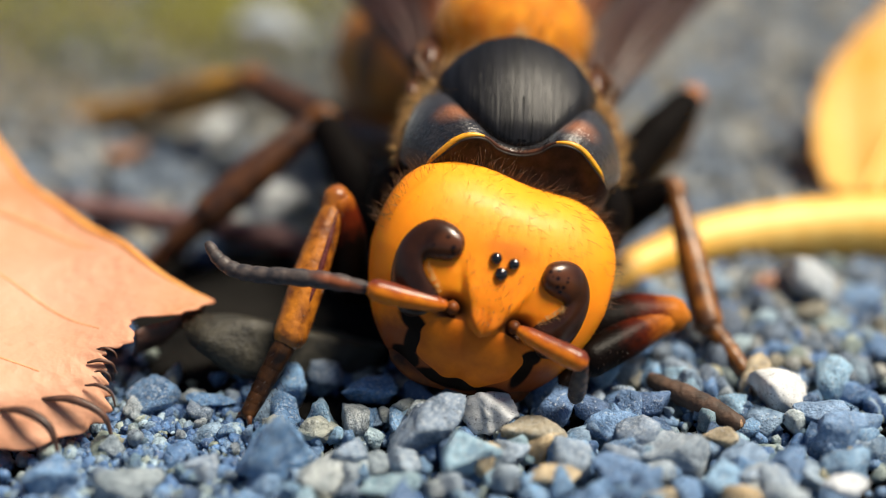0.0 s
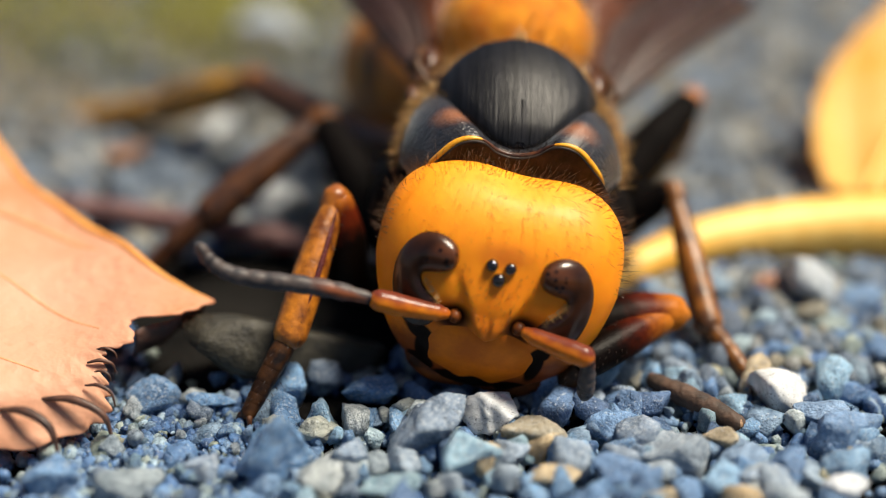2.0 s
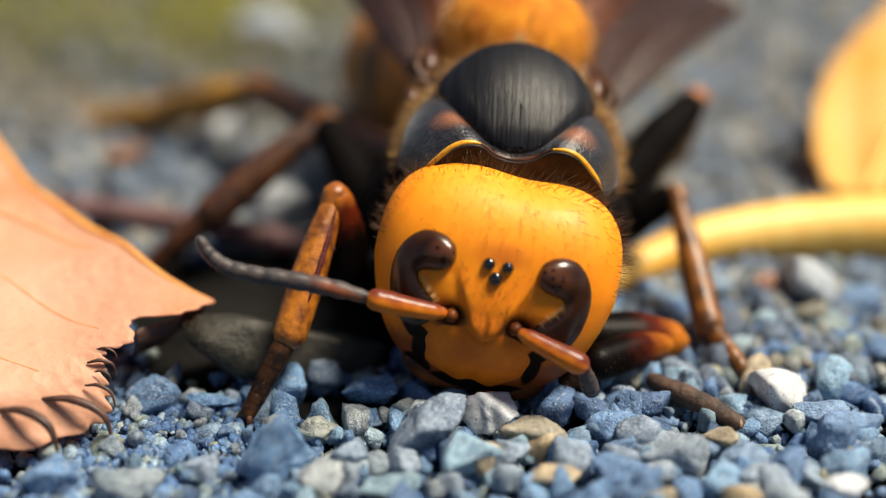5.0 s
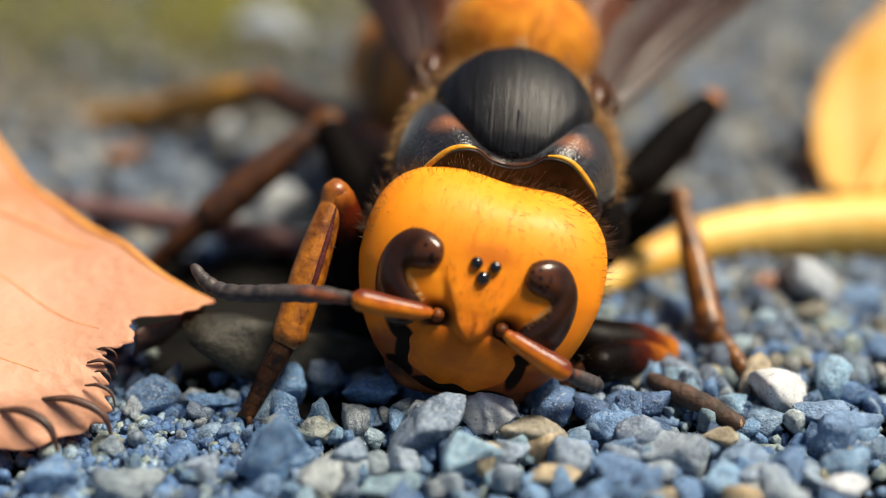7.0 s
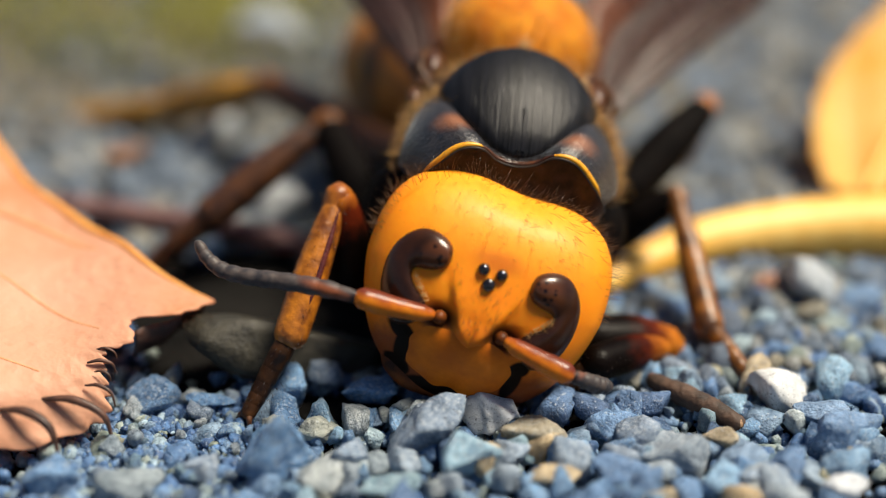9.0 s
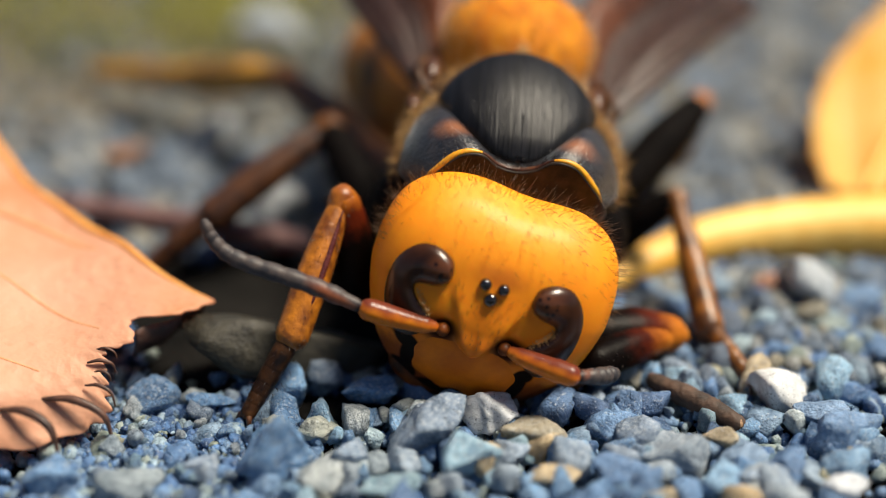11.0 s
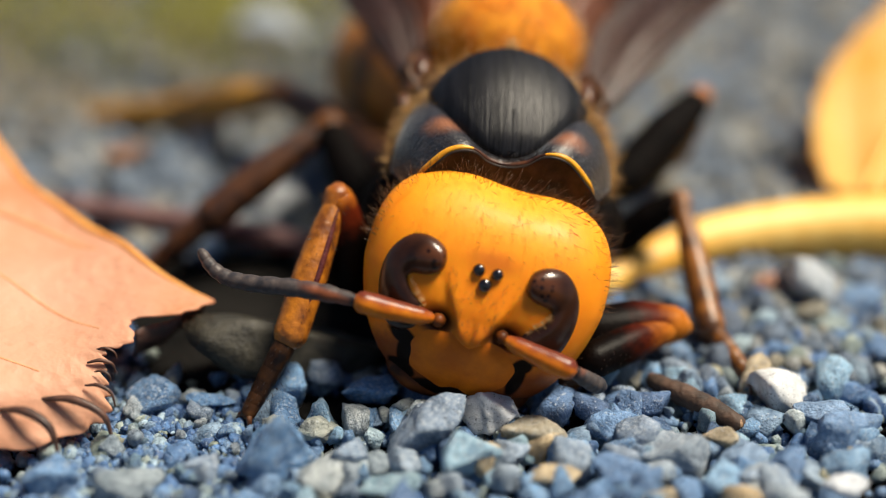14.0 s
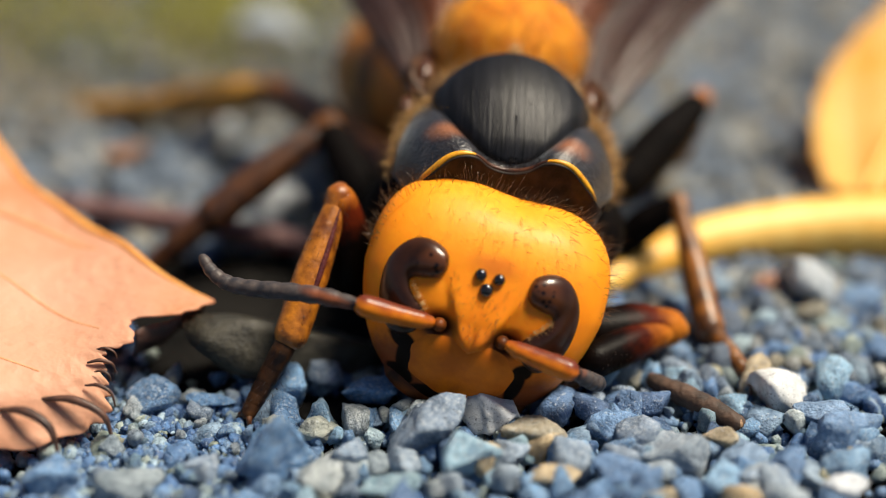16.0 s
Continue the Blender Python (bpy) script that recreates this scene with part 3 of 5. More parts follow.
def notch_hair():
    rng = np.random.RandomState(8)
    roots, ways, lens = [], [], []
    for s in (-1, 1):
        for k in range(60):
            t = rng.uniform(0, 1)
            x, y = 3.12 - 0.85 * t + rng.normal() * 0.05, -0.25 - 0.95 * t + rng.normal() * 0.05
            roots.append((s * x, y, float(face_z(x, y, 0.6)) + 0.05))
            ways.append((s * 0.55, -0.55, 0.75))
            lens.append(rng.uniform(0.2, 0.42))
    return hairs(roots, ways, lens, 0.010, 0.2, 5)


tagged(part("notch_hair", notch_hair(), HAIR_GOLD, head, "short golden hairs beside the eye"), kind="stuff")


# antennae: the stalks and whips swing on the head
def along(way, *steps):
    """Points at parts of a way, each with an offset."""
    w = np.array(way)
    return [w * f + np.array(o) for f, o in steps]


SCAPE_L, FLAG_L, SCAPE_R, FLAG_R = (-3.748, -0.326, 0.031), (-7.411, -0.473, -2.455), (3.273, -0.508, 1.115), (0.51, -1.552, -1.15)
DOWN = np.array((0.309, -0.951, 0.0))


def scape(way, material):
    s = part("scape", tube(along(way, (0.15, (0, 0, 0)), (0.3, DOWN * 0.03), (0.65, DOWN * 0.04), (0.93, (0, 0, 0))), [0.28, 0.38, 0.42, 0.47, 0.52, 0.50], 30, 18), material, head, "glossy orange antenna stalk")
    return s


def flagellum(pts, radii, joints):
    """A whip of short, slightly swollen joints."""
    n = joints * 8
    c = spline(pts, n)
    r = np.interp(np.linspace(0, 1, n), np.linspace(0, 1, len(radii)), radii)
    ph = np.linspace(0, joints, n) % 1.0
    r = r * (0.85 + 0.18 * np.sin(np.pi * np.clip(ph, 0, 1)) ** 0.5)
    ob = part("flagellum", tube(c, r, n, 16), FLAGELLUM, head, "dusky grey-brown jointed antenna whip")
    return ob


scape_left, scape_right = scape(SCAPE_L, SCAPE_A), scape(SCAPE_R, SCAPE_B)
flag_left = flagellum(along(FLAG_L, (0.0, (0, 0, 0)), (0.22, DOWN * 0.12), (0.45, DOWN * 0.38), (0.68, DOWN * 0.72), (0.84, DOWN * 0.80), (0.94, DOWN * 0.50), (1.0, (0, 0, 0))), [0.26, 0.40, 0.41, 0.40, 0.38, 0.35, 0.31, 0.24], 11)
flag_right = flagellum(along(FLAG_R, (0.0, (0, 0, 0)), (0.4, (0, 0, 0)), (0.7, (0, 0, 0)), (0.9, (0, 0, -0.03)), (1.08, (0, 0, -0.12))), [0.26, 0.36, 0.40, 0.40, 0.36], 5)
for x in (-1.56, 1.34):
    part("socket_bulb", ball(x, -1.78, 3.22, 0.33, 0.33, 0.4), JAW, head, "small brown antenna joint")

# ---- thorax, in its own frame: x across, y backwards, z up ----
thorax = part("thorax", ball(0.3, 2.6, -3.9, 6.2, 6.6, 4.3, 4), BROWN, hornet, "dark brown hairy thorax")


def shield(y):
    """Half width of the scutum along its length."""
    return np.interp(y, [-2.3, -2.2, -1.85, -1.0, 0.5, 1.8, 2.8, 3.8, 4.8, 5.6, 6.1], [0.0, 0.85, 1.45, 2.2, 3.15, 3.85, 4.15, 4.05, 3.45, 2.3, 0.0])


def scutum_z(x, y):
    return 0.68 - 0.080 * (x / 1.0) ** 2 - 0.030 * (y - 1.8) ** 2


def scutum_point(x, y, rise=0.0):
    """A point of the shield, whose rear is tipped up."""
    k = 2.5 * (y + 2.85) / 8.95
    side = abs(x) / max(0.05, float(shield(y)))
    edge = 0.35 * max(0, side - 0.75) ** 2 / 0.0625
    groove = 0.03 * math.exp(-(x / 0.08) ** 2)
    tip = 0.5 * max(0, (-1.2 - y) / 1.65) ** 2
    return np.array((0.4 + x * (1 - 0.017 * k), y - 0.80 * k, scutum_z(x, y) + 0.60 * k - edge - groove - tip + rise))


def scutum_mesh():
    def f(u, v):
        y = -2.3 + 8.4 * (1 - math.cos(u * math.pi)) / 2
        return scutum_point(float(shield(y)) * (2 * v - 1), y)
    return sheet(f, 70, 64, 0.5)


part("scutum", scutum_mesh(), BLACK, thorax, "satin black shield with a fine middle line")


def mirrored(half, mid=0.2):
    """A curve over the whole width, from its right half, about the middle line."""
    return [(mid - x, y, z) for x, y, z in reversed(half[1:])] + [(mid + x, y, z) for x, y, z in half]


CREST = spline(mirrored([(0, -3.5, 0.2), (1.05, -3.47, 0.44), (1.95, -3.48, 1.10), (3.1, -3.62, 0.95), (4.2, -4.0, -0.05), (4.75, -3.9, -1.05), (5.1, -3.5, -2.0)]), 97)
BACK = spline(mirrored([(0, -2.75, 0.0), (1.25, -2.25, 0.05), (2.4, -0.75, 0.0), (3.8, 1.75, -0.1), (5.0, 1.5, -0.6), (5.7, 0.3, -1.4), (6.0, -1.4, -2.5)]), 97)
NECK = spline(mirrored([(0, -4.5, -1.6), (1.2, -4.5, -1.5), (2.3, -4.6, -1.5), (3.3, -4.6, -1.9), (4.0, -4.6, -2.5), (4.3, -4.5, -3.0), (4.5, -4.2, -3.6)]), 97)


def pronotum_mesh():
    def f(u, v):
        k = int(round(u * 96))
        a, b = CREST[k], BACK[k]
        p = a + (b - a) * v
        out = np.array([(p[0] - 0.4) * 0.09, -0.15, 0.5])
        w = np.linalg.norm(b - a)
        return p + out * math.sin(math.pi * v) * 0.30 * min(w, 3)
    return sheet(f, 97, 20, 0.3)


def collar_mesh():
    def f(u, v):
        k = int(round(u * 96))
        a, b = CREST[k], NECK[k]
        p = a + (b - a) * v
        return p + np.array([0, 0.15, -0.1]) * math.sin(math.pi * v)
    return sheet(f, 97, 28, 0.3)


part("pronotum", pronotum_mesh(), LOBE, thorax, "black hairy pronotum lobes")
part("collar", collar_mesh(), COLLAR, thorax, "hollow dark brown collar behind the head")
for lo, hi, m, r, lab in ((8, 34, RIM, 0.165, "amber yellow rim"), (62, 88, RIM, 0.165, "amber yellow rim"), (28, 68, RIDGE, 0.13, "dark brown middle ridge")):
    q = CREST[lo:hi + 1]
    part("collar_rim", tube(list(q), [r * 0.35, r, r * 1.15, r, r * 0.35], 30, 10), m, thorax, lab)
part("neck", tube([(0.2, -2.6, -4.4), (0.1, -7.0, -5.2)], [2.4, 2.0], 10, 20), LEG_BLACK, thorax, "dark neck")
for s in (-1, 1):
    part("coxa", ball(0.2 + s * 5.7, -1.2, -6.1, 1.9, 2.5, 2.6, 3), LEG_BLACK, thorax, "black leg base under the thorax")
thorax.scale = (0.8936, 0.8936, 0.8936)


def scutellum_mesh():
    bm = ball(0.7, 9.6, -1.5, 4.6, 4.2, 3.6, 4)
    return bm


part("scutellum", scutellum_mesh(), ORANGE_FUR, thorax, "downy orange hump behind the shield")


def hump_down():
    rng = np.random.RandomState(19)
    roots, ways, lens = [], [], []
    while len(roots) < 3200:
        d = rng.normal(size=3)
        d /= np.linalg.norm(d)
        if d[2] > -0.1 and d[1] < 0.5:
            roots.append(np.array((0.7, 9.6, -1.5)) + d * (4.58, 4.18, 3.58))
            ways.append(d + (0, -0.35, 0.25) + rng.normal(size=3) * 0.15)
            lens.append(rng.uniform(0.25, 0.65))
    return hairs(roots, ways, lens, 0.014, 0.2, 20)


tagged(part("hump_down", hump_down(), HAIR_GOLD, thorax, "short golden down"), kind="stuff")
for s, x, y in ((-1, -5.0, 4.1), (1, 5.6, 2.9)):
    part("tegula", ball(x, y, -0.8, 0.6, 0.9, 0.45, 3), LEG_BROWN, thorax, "reddish wing base scale")
    part("axillary_plate", ball(x - s * 0.5, y + 1.3, -0.55, 0.5, 1.0, 0.4, 3), RIDGE, thorax, "reddish wing joint plate")
    part("axillary_plate", ball(x + s * 0.35, y - 1.3, -1.3, 0.4, 0.75, 0.45, 3), RIDGE, thorax, "reddish wing joint plate")
    part("wing_hinge", tube([(x - s * 0.6, y - 1.0, -0.9), (x + s * 0.3, y + 0.4, -0.5), (x - s * 0.2, y + 2.6, -0.6)], [0.25, 0.42, 0.3], 16, 12), LEG_DARK, thorax, "knobbly brown wing hinge")


def thorax_hair():
    rng = np.random.RandomState(11)
    roots, ways, lens = [], [], []
    for k in range(900):                      # over the lobes and their edges
        u, v = rng.randint(0, 97), rng.uniform(0, 1)
        p = CREST[u] + (BACK[u] - CREST[u]) * v
        roots.append(p + (0, 0, 0.1))
        ways.append(((p[0] - 0.4) * 0.10, -0.5, 0.65) + rng.normal(size=3) * 0.2)
        lens.append(rng.uniform(0.3, 0.75))
    for k in range(900):                      # over the shield
        y = rng.uniform(-2.2, 6)
        x = rng.uniform(-1, 1) * float(shield(y))
        roots.append(scutum_point(x, y, -0.03))
        ways.append((x * 0.05, -0.55, 0.4) + rng.normal(size=3) * 0.15)
        lens.append(rng.uniform(0.25, 0.6))
    return hairs(roots, ways, lens, 0.010, 0.2, 12)


def flank_hair():
    rng = np.random.RandomState(13)
    roots, ways, lens = [], [], []
    for k in range(2200):
        s = rng.choice((-1, 1))
        a, b = rng.uniform(-0.5, 1.0), rng.uniform(-1.1, 0.9)
        d = np.array([s * math.cos(a), math.sin(b) * 0.9, math.sin(a) * 0.8])
        d /= np.linalg.norm(d)
        p = np.array([0.3, 2.6, -3.9]) + d * (6.15, 6.5, 4.25)
        roots.append(p)
        ways.append(d + (0, -0.3, 0.2) + rng.normal(size=3) * 0.2)
        lens.append(rng.uniform(0.3, 0.8))
    for k in range(2200):                     # pale fringe down both sides of the lobes
        u = rng.randint(0, 28) if rng.uniform() < 0.3 else rng.randint(69, 97)
        p = BACK[u] + rng.normal(size=3) * (0.2, 0.45, 0.3)
        roots.append(p)
        ways.append(np.array(((p[0] - 0.2) * 0.15, -0.35, 0.12)) + rng.normal(size=3) * 0.25)
        lens.append(rng.uniform(0.3, 0.85))
    for k in range(2200):                     # fringe between shield and hump
        a = rng.uniform(-1.4, 1.4)
        x, y = 4.2 * math.sin(a), 3.2 + 3.1 * math.cos(a)
        roots.append(scutum_point(min(x, float(shield(y))) if x > 0 else max(x, -float(shield(y))), y) + (0, rng.uniform(-0.2, 1.3), -0.35))
        ways.append((x * 0.08, -0.15, 0.75) + rng.normal(size=3) * 0.25)
        lens.append(rng.uniform(0.4, 1.0))
    return hairs(roots, ways, lens, 0.010, 0.25, 14)


def pollen_mesh():
    rng = np.random.RandomState(17)
    bm = bmesh.new()
    for k in range(60):
        y = rng.uniform(-2, 5.8)
        x = rng.uniform(-0.95, 0.95) * float(shield(y))
        bmesh.ops.create_icosphere(bm, subdivisions=1, radius=rng.uniform(0.05, 0.12), matrix=Matrix.Translation(scutum_point(x, y, 0.06)))
    return bm


tagged(part("pollen", pollen_mesh(), RIM, thorax, "tiny golden pollen grains"), kind="stuff")
tagged(part("thorax_hair", thorax_hair(), HAIR_DARK, thorax, "fine dark hairs"), kind="stuff")
tagged(part("flank_hair", flank_hair(), HAIR_GOLD, thorax, "pale golden-brown hairs"), kind="stuff")

# ---- abdomen: banded segments, hanging behind ----
abdomen = part("abdomen", ball(-0.5, -0.5, -1.5, 2.2, 2.6, 2.2, 3), BROWN, hornet, "narrow dark waist of the abdomen")
AXIS = spline([(-0.5, 0.5, -1.0), (-2.2, 4.5, -1.2), (-4.2, 9.5, -1.9), (-5.6, 15.5, -3.2), (-6.0, 20.0, -5.0)], 61)
GIRTH = np.interp(np.linspace(0, 1, 61), [0, 0.1, 0.25, 0.45, 0.65, 0.85, 1.0], [1.8, 4.4, 6.2, 6.6, 5.4, 3.2, 0.6])
for k, m in enumerate((TERGITE, TERGITE_DARK, TERGITE, TERGITE_DARK, TERGITE, TERGITE_DARK, TERGITE)):
    lo, hi = int(k * 60 / 7), min(60, int((k + 1) * 60 / 7) + 2)
    q, g = AXIS[lo:hi + 1], GIRTH[lo:hi + 1] + np.linspace(0, 0.22, hi - lo + 1)
    part("tergite", tube(list(q), list(g), len(q), 28, 0.86), m, abdomen, "orange abdomen band" if m is TERGITE else "dark brown abdomen band")


# ---- wings ----
def wing(tip, width, side, material, label, hind):
    """A long narrow folded wing from its root to the tip, with veins."""
    t = np.array(tip)
    ln = np.linalg.norm(t)
    d = t / ln
    across = np.cross(d, (0.0, -0.80, 0.60))
    across /= np.linalg.norm(across)
    if across[0] * side < 0:
        across = -across
    up = np.cross(across, d) if side < 0 else np.cross(d, across)
    if up[2] < 0:
        up = -up

    def spot(s, c):
        """s along the wing, c from the outer edge (0) to the inner (1)."""
        w = width * np.interp(s, [0, 0.08, 0.3, 0.7, 0.9, 0.96, 0.99, 1.0], [0.22, 0.4, 0.85, 1.0, 0.9, 0.7, 0.4, 0.1])
        return d * ln * s - across * w * c + up * (0.5 * math.sin(c * 5.5) * w * 0.25 + 0.7 * math.sin(math.pi * s))
    w = part("wing", sheet(lambda u, v: spot(u, v), 60, 16, 0.05), material, hornet, label)
    for c0, c1, r in ((0.0, 0.0, 0.30), (0.14, 0.1, 0.22), (0.35, 0.45, 0.14), (0.6, 0.8, 0.13), (0.9, 0.97, 0.2)):
        part("vein", tube([spot(s, c0 + (c1 - c0) * s) + up * 0.03 for s in np.linspace(0.02, 0.94, 9)], [r * 1.4, r, r * 0.5], 30, 8), VEIN, w)
    part("hind_wing", sheet(lambda u, v: spot(u * 0.8, 0.9 + 0.75 * v) - up * (0.25 + 0.3 * u), 40, 10, 0.05), hind, w, "thin brown hind wing")
    part("pterostigma", tube([spot(s, 0.05) + up * 0.05 for s in (0.55, 0.62, 0.7)], [0.1, 0.3, 0.1], 12, 8, 0.4), VEIN, w)
    return w


wing_right = wing((9.54, 15.34, 2.76), 4.6, 1, WING, "smoky brown folded wing raised beside the body", WING_HIND)
wing_left = wing((-6.68, 13.26, 2.67), 3.4, -1, WING_FOLDED, "smoky dark brown folded wing raised beside the body", WING_HIND)


# ---- legs: each turns about its foot ----
def spines(pts, radii, n, seed, length=0.35):
    rng = np.random.RandomState(seed)
    c = spline(pts, 40)
    r = np.interp(np.linspace(0, 1, 40), np.linspace(0, 1, len(radii)), radii)
    roots, ways, lens = [], [], []
    for k in rng.randint(1, 39, n):
        ax = c[k + 1] - c[k - 1]
        ax /= np.linalg.norm(ax)
        o = np.cross(ax, rng.normal(size=3))
        o /= np.linalg.norm(o)
        roots.append(c[k] + o * r[k] * 0.95)
        ways.append(o * 0.8 + ax * 0.8)
        lens.append(rng.uniform(0.5, 1.0) * length)
    return hairs(roots, ways, lens, 0.014, 0.15, seed)


def leg(name, root, hip, knee, ankle, foot, girths, mats, label, seed, shin=(0.62, 0.86, 1.08, 1.05)):
    """femur (the leg's first mesh), tibia with spurs, and a jointed tarsus with claws."""
    f = np.array(foot, float)
    R_, H_, K, A = (np.array(p, float) - f for p in (root, hip, knee, ankle))
    g1, g2, g3 = girths
    up = np.array((0, 0, 1.0))
    femur = part(name, tube([R_, H_, H_ * 0.5 + K * 0.5 + up * 0.08, H_ * 0.10 + K * 0.90 + up * 0.02], [g1 * 0.8, g1 * 1.0, g1 * 1.0, g1 * 0.45 + g2 * 0.42], 30, 18), mats[0], hornet, label)
    tib = [K, K * 0.6 + A * 0.4 + up * 0.10, A]
    tibia = part("tibia", tube(tib, [g2 * q for q in shin], 28, 18), mats[1], femur)
    part("knee", tube([H_ * 0.11 + K * 0.89 + up * 0.03, K + up * 0.03, K * 0.9 + A * 0.1], [g1 * 0.22 + g2 * 0.58, g2 * 0.84, g2 * 0.70], 16, 18), mats[3], femur)
    part("ankle", tube([K * 0.02 + A * 0.98, A * 0.97], [g3 * 0.95, g3 * 0.9], 8, 14), LEG_BLACK, femur)
    end = np.zeros(3)
    way = end - A
    n = 5
    cuts = [0, 0.42, 0.6, 0.74, 0.86, 1.0]
    for i in range(n):
        a, b = A + way * cuts[i], A + way * cuts[i + 1]
        r = g3 * (1.05 - 0.075 * i)
        part("tarsus", tube([a + way * 0.01, a * 0.4 + b * 0.6, b], [r * 0.97, r * 0.98, r * 0.95], 10, 12), mats[2], femur)
    for s in (-1, 1):
        o = np.cross(way, up)
        o = o / np.linalg.norm(o) * s
        w2 = way / np.linalg.norm(way)
        part("claw", tube([end, end + w2 * 0.35 + o * 0.3 + up * 0.1, end + w2 * 0.6 + o * 0.45 - up * 0.25], [g3 * 0.4, g3 * 0.28, 0.04], 12, 8), LEG_BROWN, femur)
        part("spur", tube([A, A + w2 * 0.5 + o * 0.35, A + w2 * 0.85 + o * 0.4], [0.13, 0.08, 0.02], 8, 6), LEG_BROWN, femur)
    tagged(part("leg_hair", spines(tib + [end], [g2, g2, g2, g3], 260, seed), HAIR_DARK, femur, "short dark bristles"), kind="stuff")
    femur.location = f * MM
    return femur


LEGS = {}
LEGS["FL"] = leg("front_leg", (-6.78, -3.37, 2.17), (-8.55, -5.74, 3.68), (-9.1, -5.4, 8.0), (-11.1, -9.7, 3.05), (-12.933, -12.127, 0.3), (1.15, 0.77, 0.52), (thigh(3.83, 6.73, 7.7, 0.7, 1.6), LEG_SHIN, LEG_DARK, LEG_ORANGE), "front leg with orange-brown shin and black thigh", 21)
LEGS["FR"] = leg("front_leg", (1.5, -7.4, 2.3), (3.2, -8.0, 2.3), (7.45, -7.4, 2.7), (2.9, -10.4, 2.1), (1.377, -10.445, 0.3), (1.3, 0.85, 0.6), (thigh(6.07, 3.05, 2.45, 1.15, 2.3), thigh(6.07, 3.05, 2.3, 1.9, 3.1), LEG_DARK, LEG_ORANGE), "bent front leg, black thigh turning maroon and orange at the knee", 22)
LEGS["ML"] = leg("middle_leg", (-4.6, 0.5, 4.6), (-7.3, -0.6, 3.6), (-11.0, 6.3, 7.6), (-17.2, 2.9, 3.3), (-20.764, 1.851, 0.3), (1.25, 1.0, 0.78), (LEG_BLACK, LEG_BROWN, LEG_BROWN, LEG_AMBER), "brown middle leg with black thigh and amber knee", 23)
LEGS["MR"] = leg("middle_leg", (4.4, 1.5, 4.0), (5.2, 0.6, 3.4), (8.3, -0.1, 6.1), (9.3, -6.2, 1.5), (10.861, -9.659, 0.3), (0.95, 0.70, 0.46), (LEG_BLACK, LEG_AMBER, LEG_AMBER, LEG_AMBER), "amber-brown middle leg with black thigh", 24, (0.55, 0.78, 1.08, 1.12))
LEGS["HL"] = leg("hind_leg", (-5.0, 8.0, 5.0), (-8.5, 11.0, 4.4), (-15.9, 16.8, 6.0), (-24.0, 21.8, 2.6), (-33.38, 24.964, 0.3), (1.2, 1.25, 0.95), (LEG_BROWN, LEG_OLIVE, LEG_OLIVE, LEG_AMBER), "long brown hind leg stretched sideways", 25)
LEGS["HR"] = leg("hind_leg", (5.0, 4.0, 4.6), (6.2, 4.6, 4.6), (10.9, 8.78, 7.98), (10.4, 10.6, 3.6), (9.75, 12.74, 0.3), (1.35, 0.9, 0.6), (LEG_BLACK, LEG_TAN, LEG_TAN, LEG_ORANGE), "dark hind leg with an amber knee and tan shin", 26)


def shin_ridge():
    """The plum-coloured keel down the orange shin."""
    k, a = np.array((-9.1, -5.4, 8.0)), np.array((-11.1, -9.7, 3.05))
    f = np.array((-12.933, -12.127, 0.3))
    pts = [k * (1 - q) + a * q - f + np.array((0.42, -0.50, 0.36)) * w for q, w in ((0.1, 0.72), (0.35, 0.95), (0.6, 1.05), (0.85, 1.0))]
    part("tibial_keel", tube(pts, [0.05, 0.15, 0.17, 0.06], 20, 10), PLUM, LEGS["FL"], "plum-coloured keel along the shin")


shin_ridge()


# ---- the dry leaf ----
def plan_leaf(outline, centre, height, teeth, rings=30, segs=260, thick=0.14):
    """A thin curved blade over a closed outline in plan; height(x, y, f) gives its lie, f the part of the way to the margin."""
    o = np.array(outline, float)
    c = np.array(centre, float)
    q = spline(np.vstack([o, o[:1]]), segs + 1)[:-1]
    verts = []
    for s in (0, 1):
        for i in range(rings + 1):
            f = (i / rings) ** 0.8
            for j in range(segs):
                p = c + (q[j] - c) * (f * (1 + (teeth(j / segs) if i == rings else 0)))
                verts.append((p[0], p[1], height(p[0], p[1], f) - s * thick * (1 if i < rings else 0.6)))
    n = (rings + 1) * segs
    faces = []
    for i in range(rings):
        for j in range(segs):
            k = (j + 1) % segs
            a, b, d, e = i * segs + j, i * segs + k, (i + 1) * segs + k, (i + 1) * segs + j
            faces += [(a, b, d, e), (n + e, n + d, n + b, n + a)]
    for j in range(segs):
        k = (j + 1) % segs
        faces.append((rings * segs + j, rings * segs + k, n + rings * segs + k, n + rings * segs + j))
    bm = bm_from(verts, faces)
    bmesh.ops.remove_doubles(bm, verts=bm.verts, dist=0.001)
    return bm


def dry_height(x, y, f):
    z = 7.2 - 0.115 * (x + 24.85) + 0.2036 * (y - 55.8)
    z += 0.35 * math.sin(x * 0.55 + y * 0.2) + 0.18 * math.sin(y * 1.1 - x * 0.4)
    z -= 1.6 * max(0, f - 0.86) / 0.14 * max(0, min(1, (41.0 - y) / 3)) * (1 if x > -30 else 0)
    z -= 0.030 * max(0, -30 - x) ** 2 * 1.0
    return max(z, 0.7)


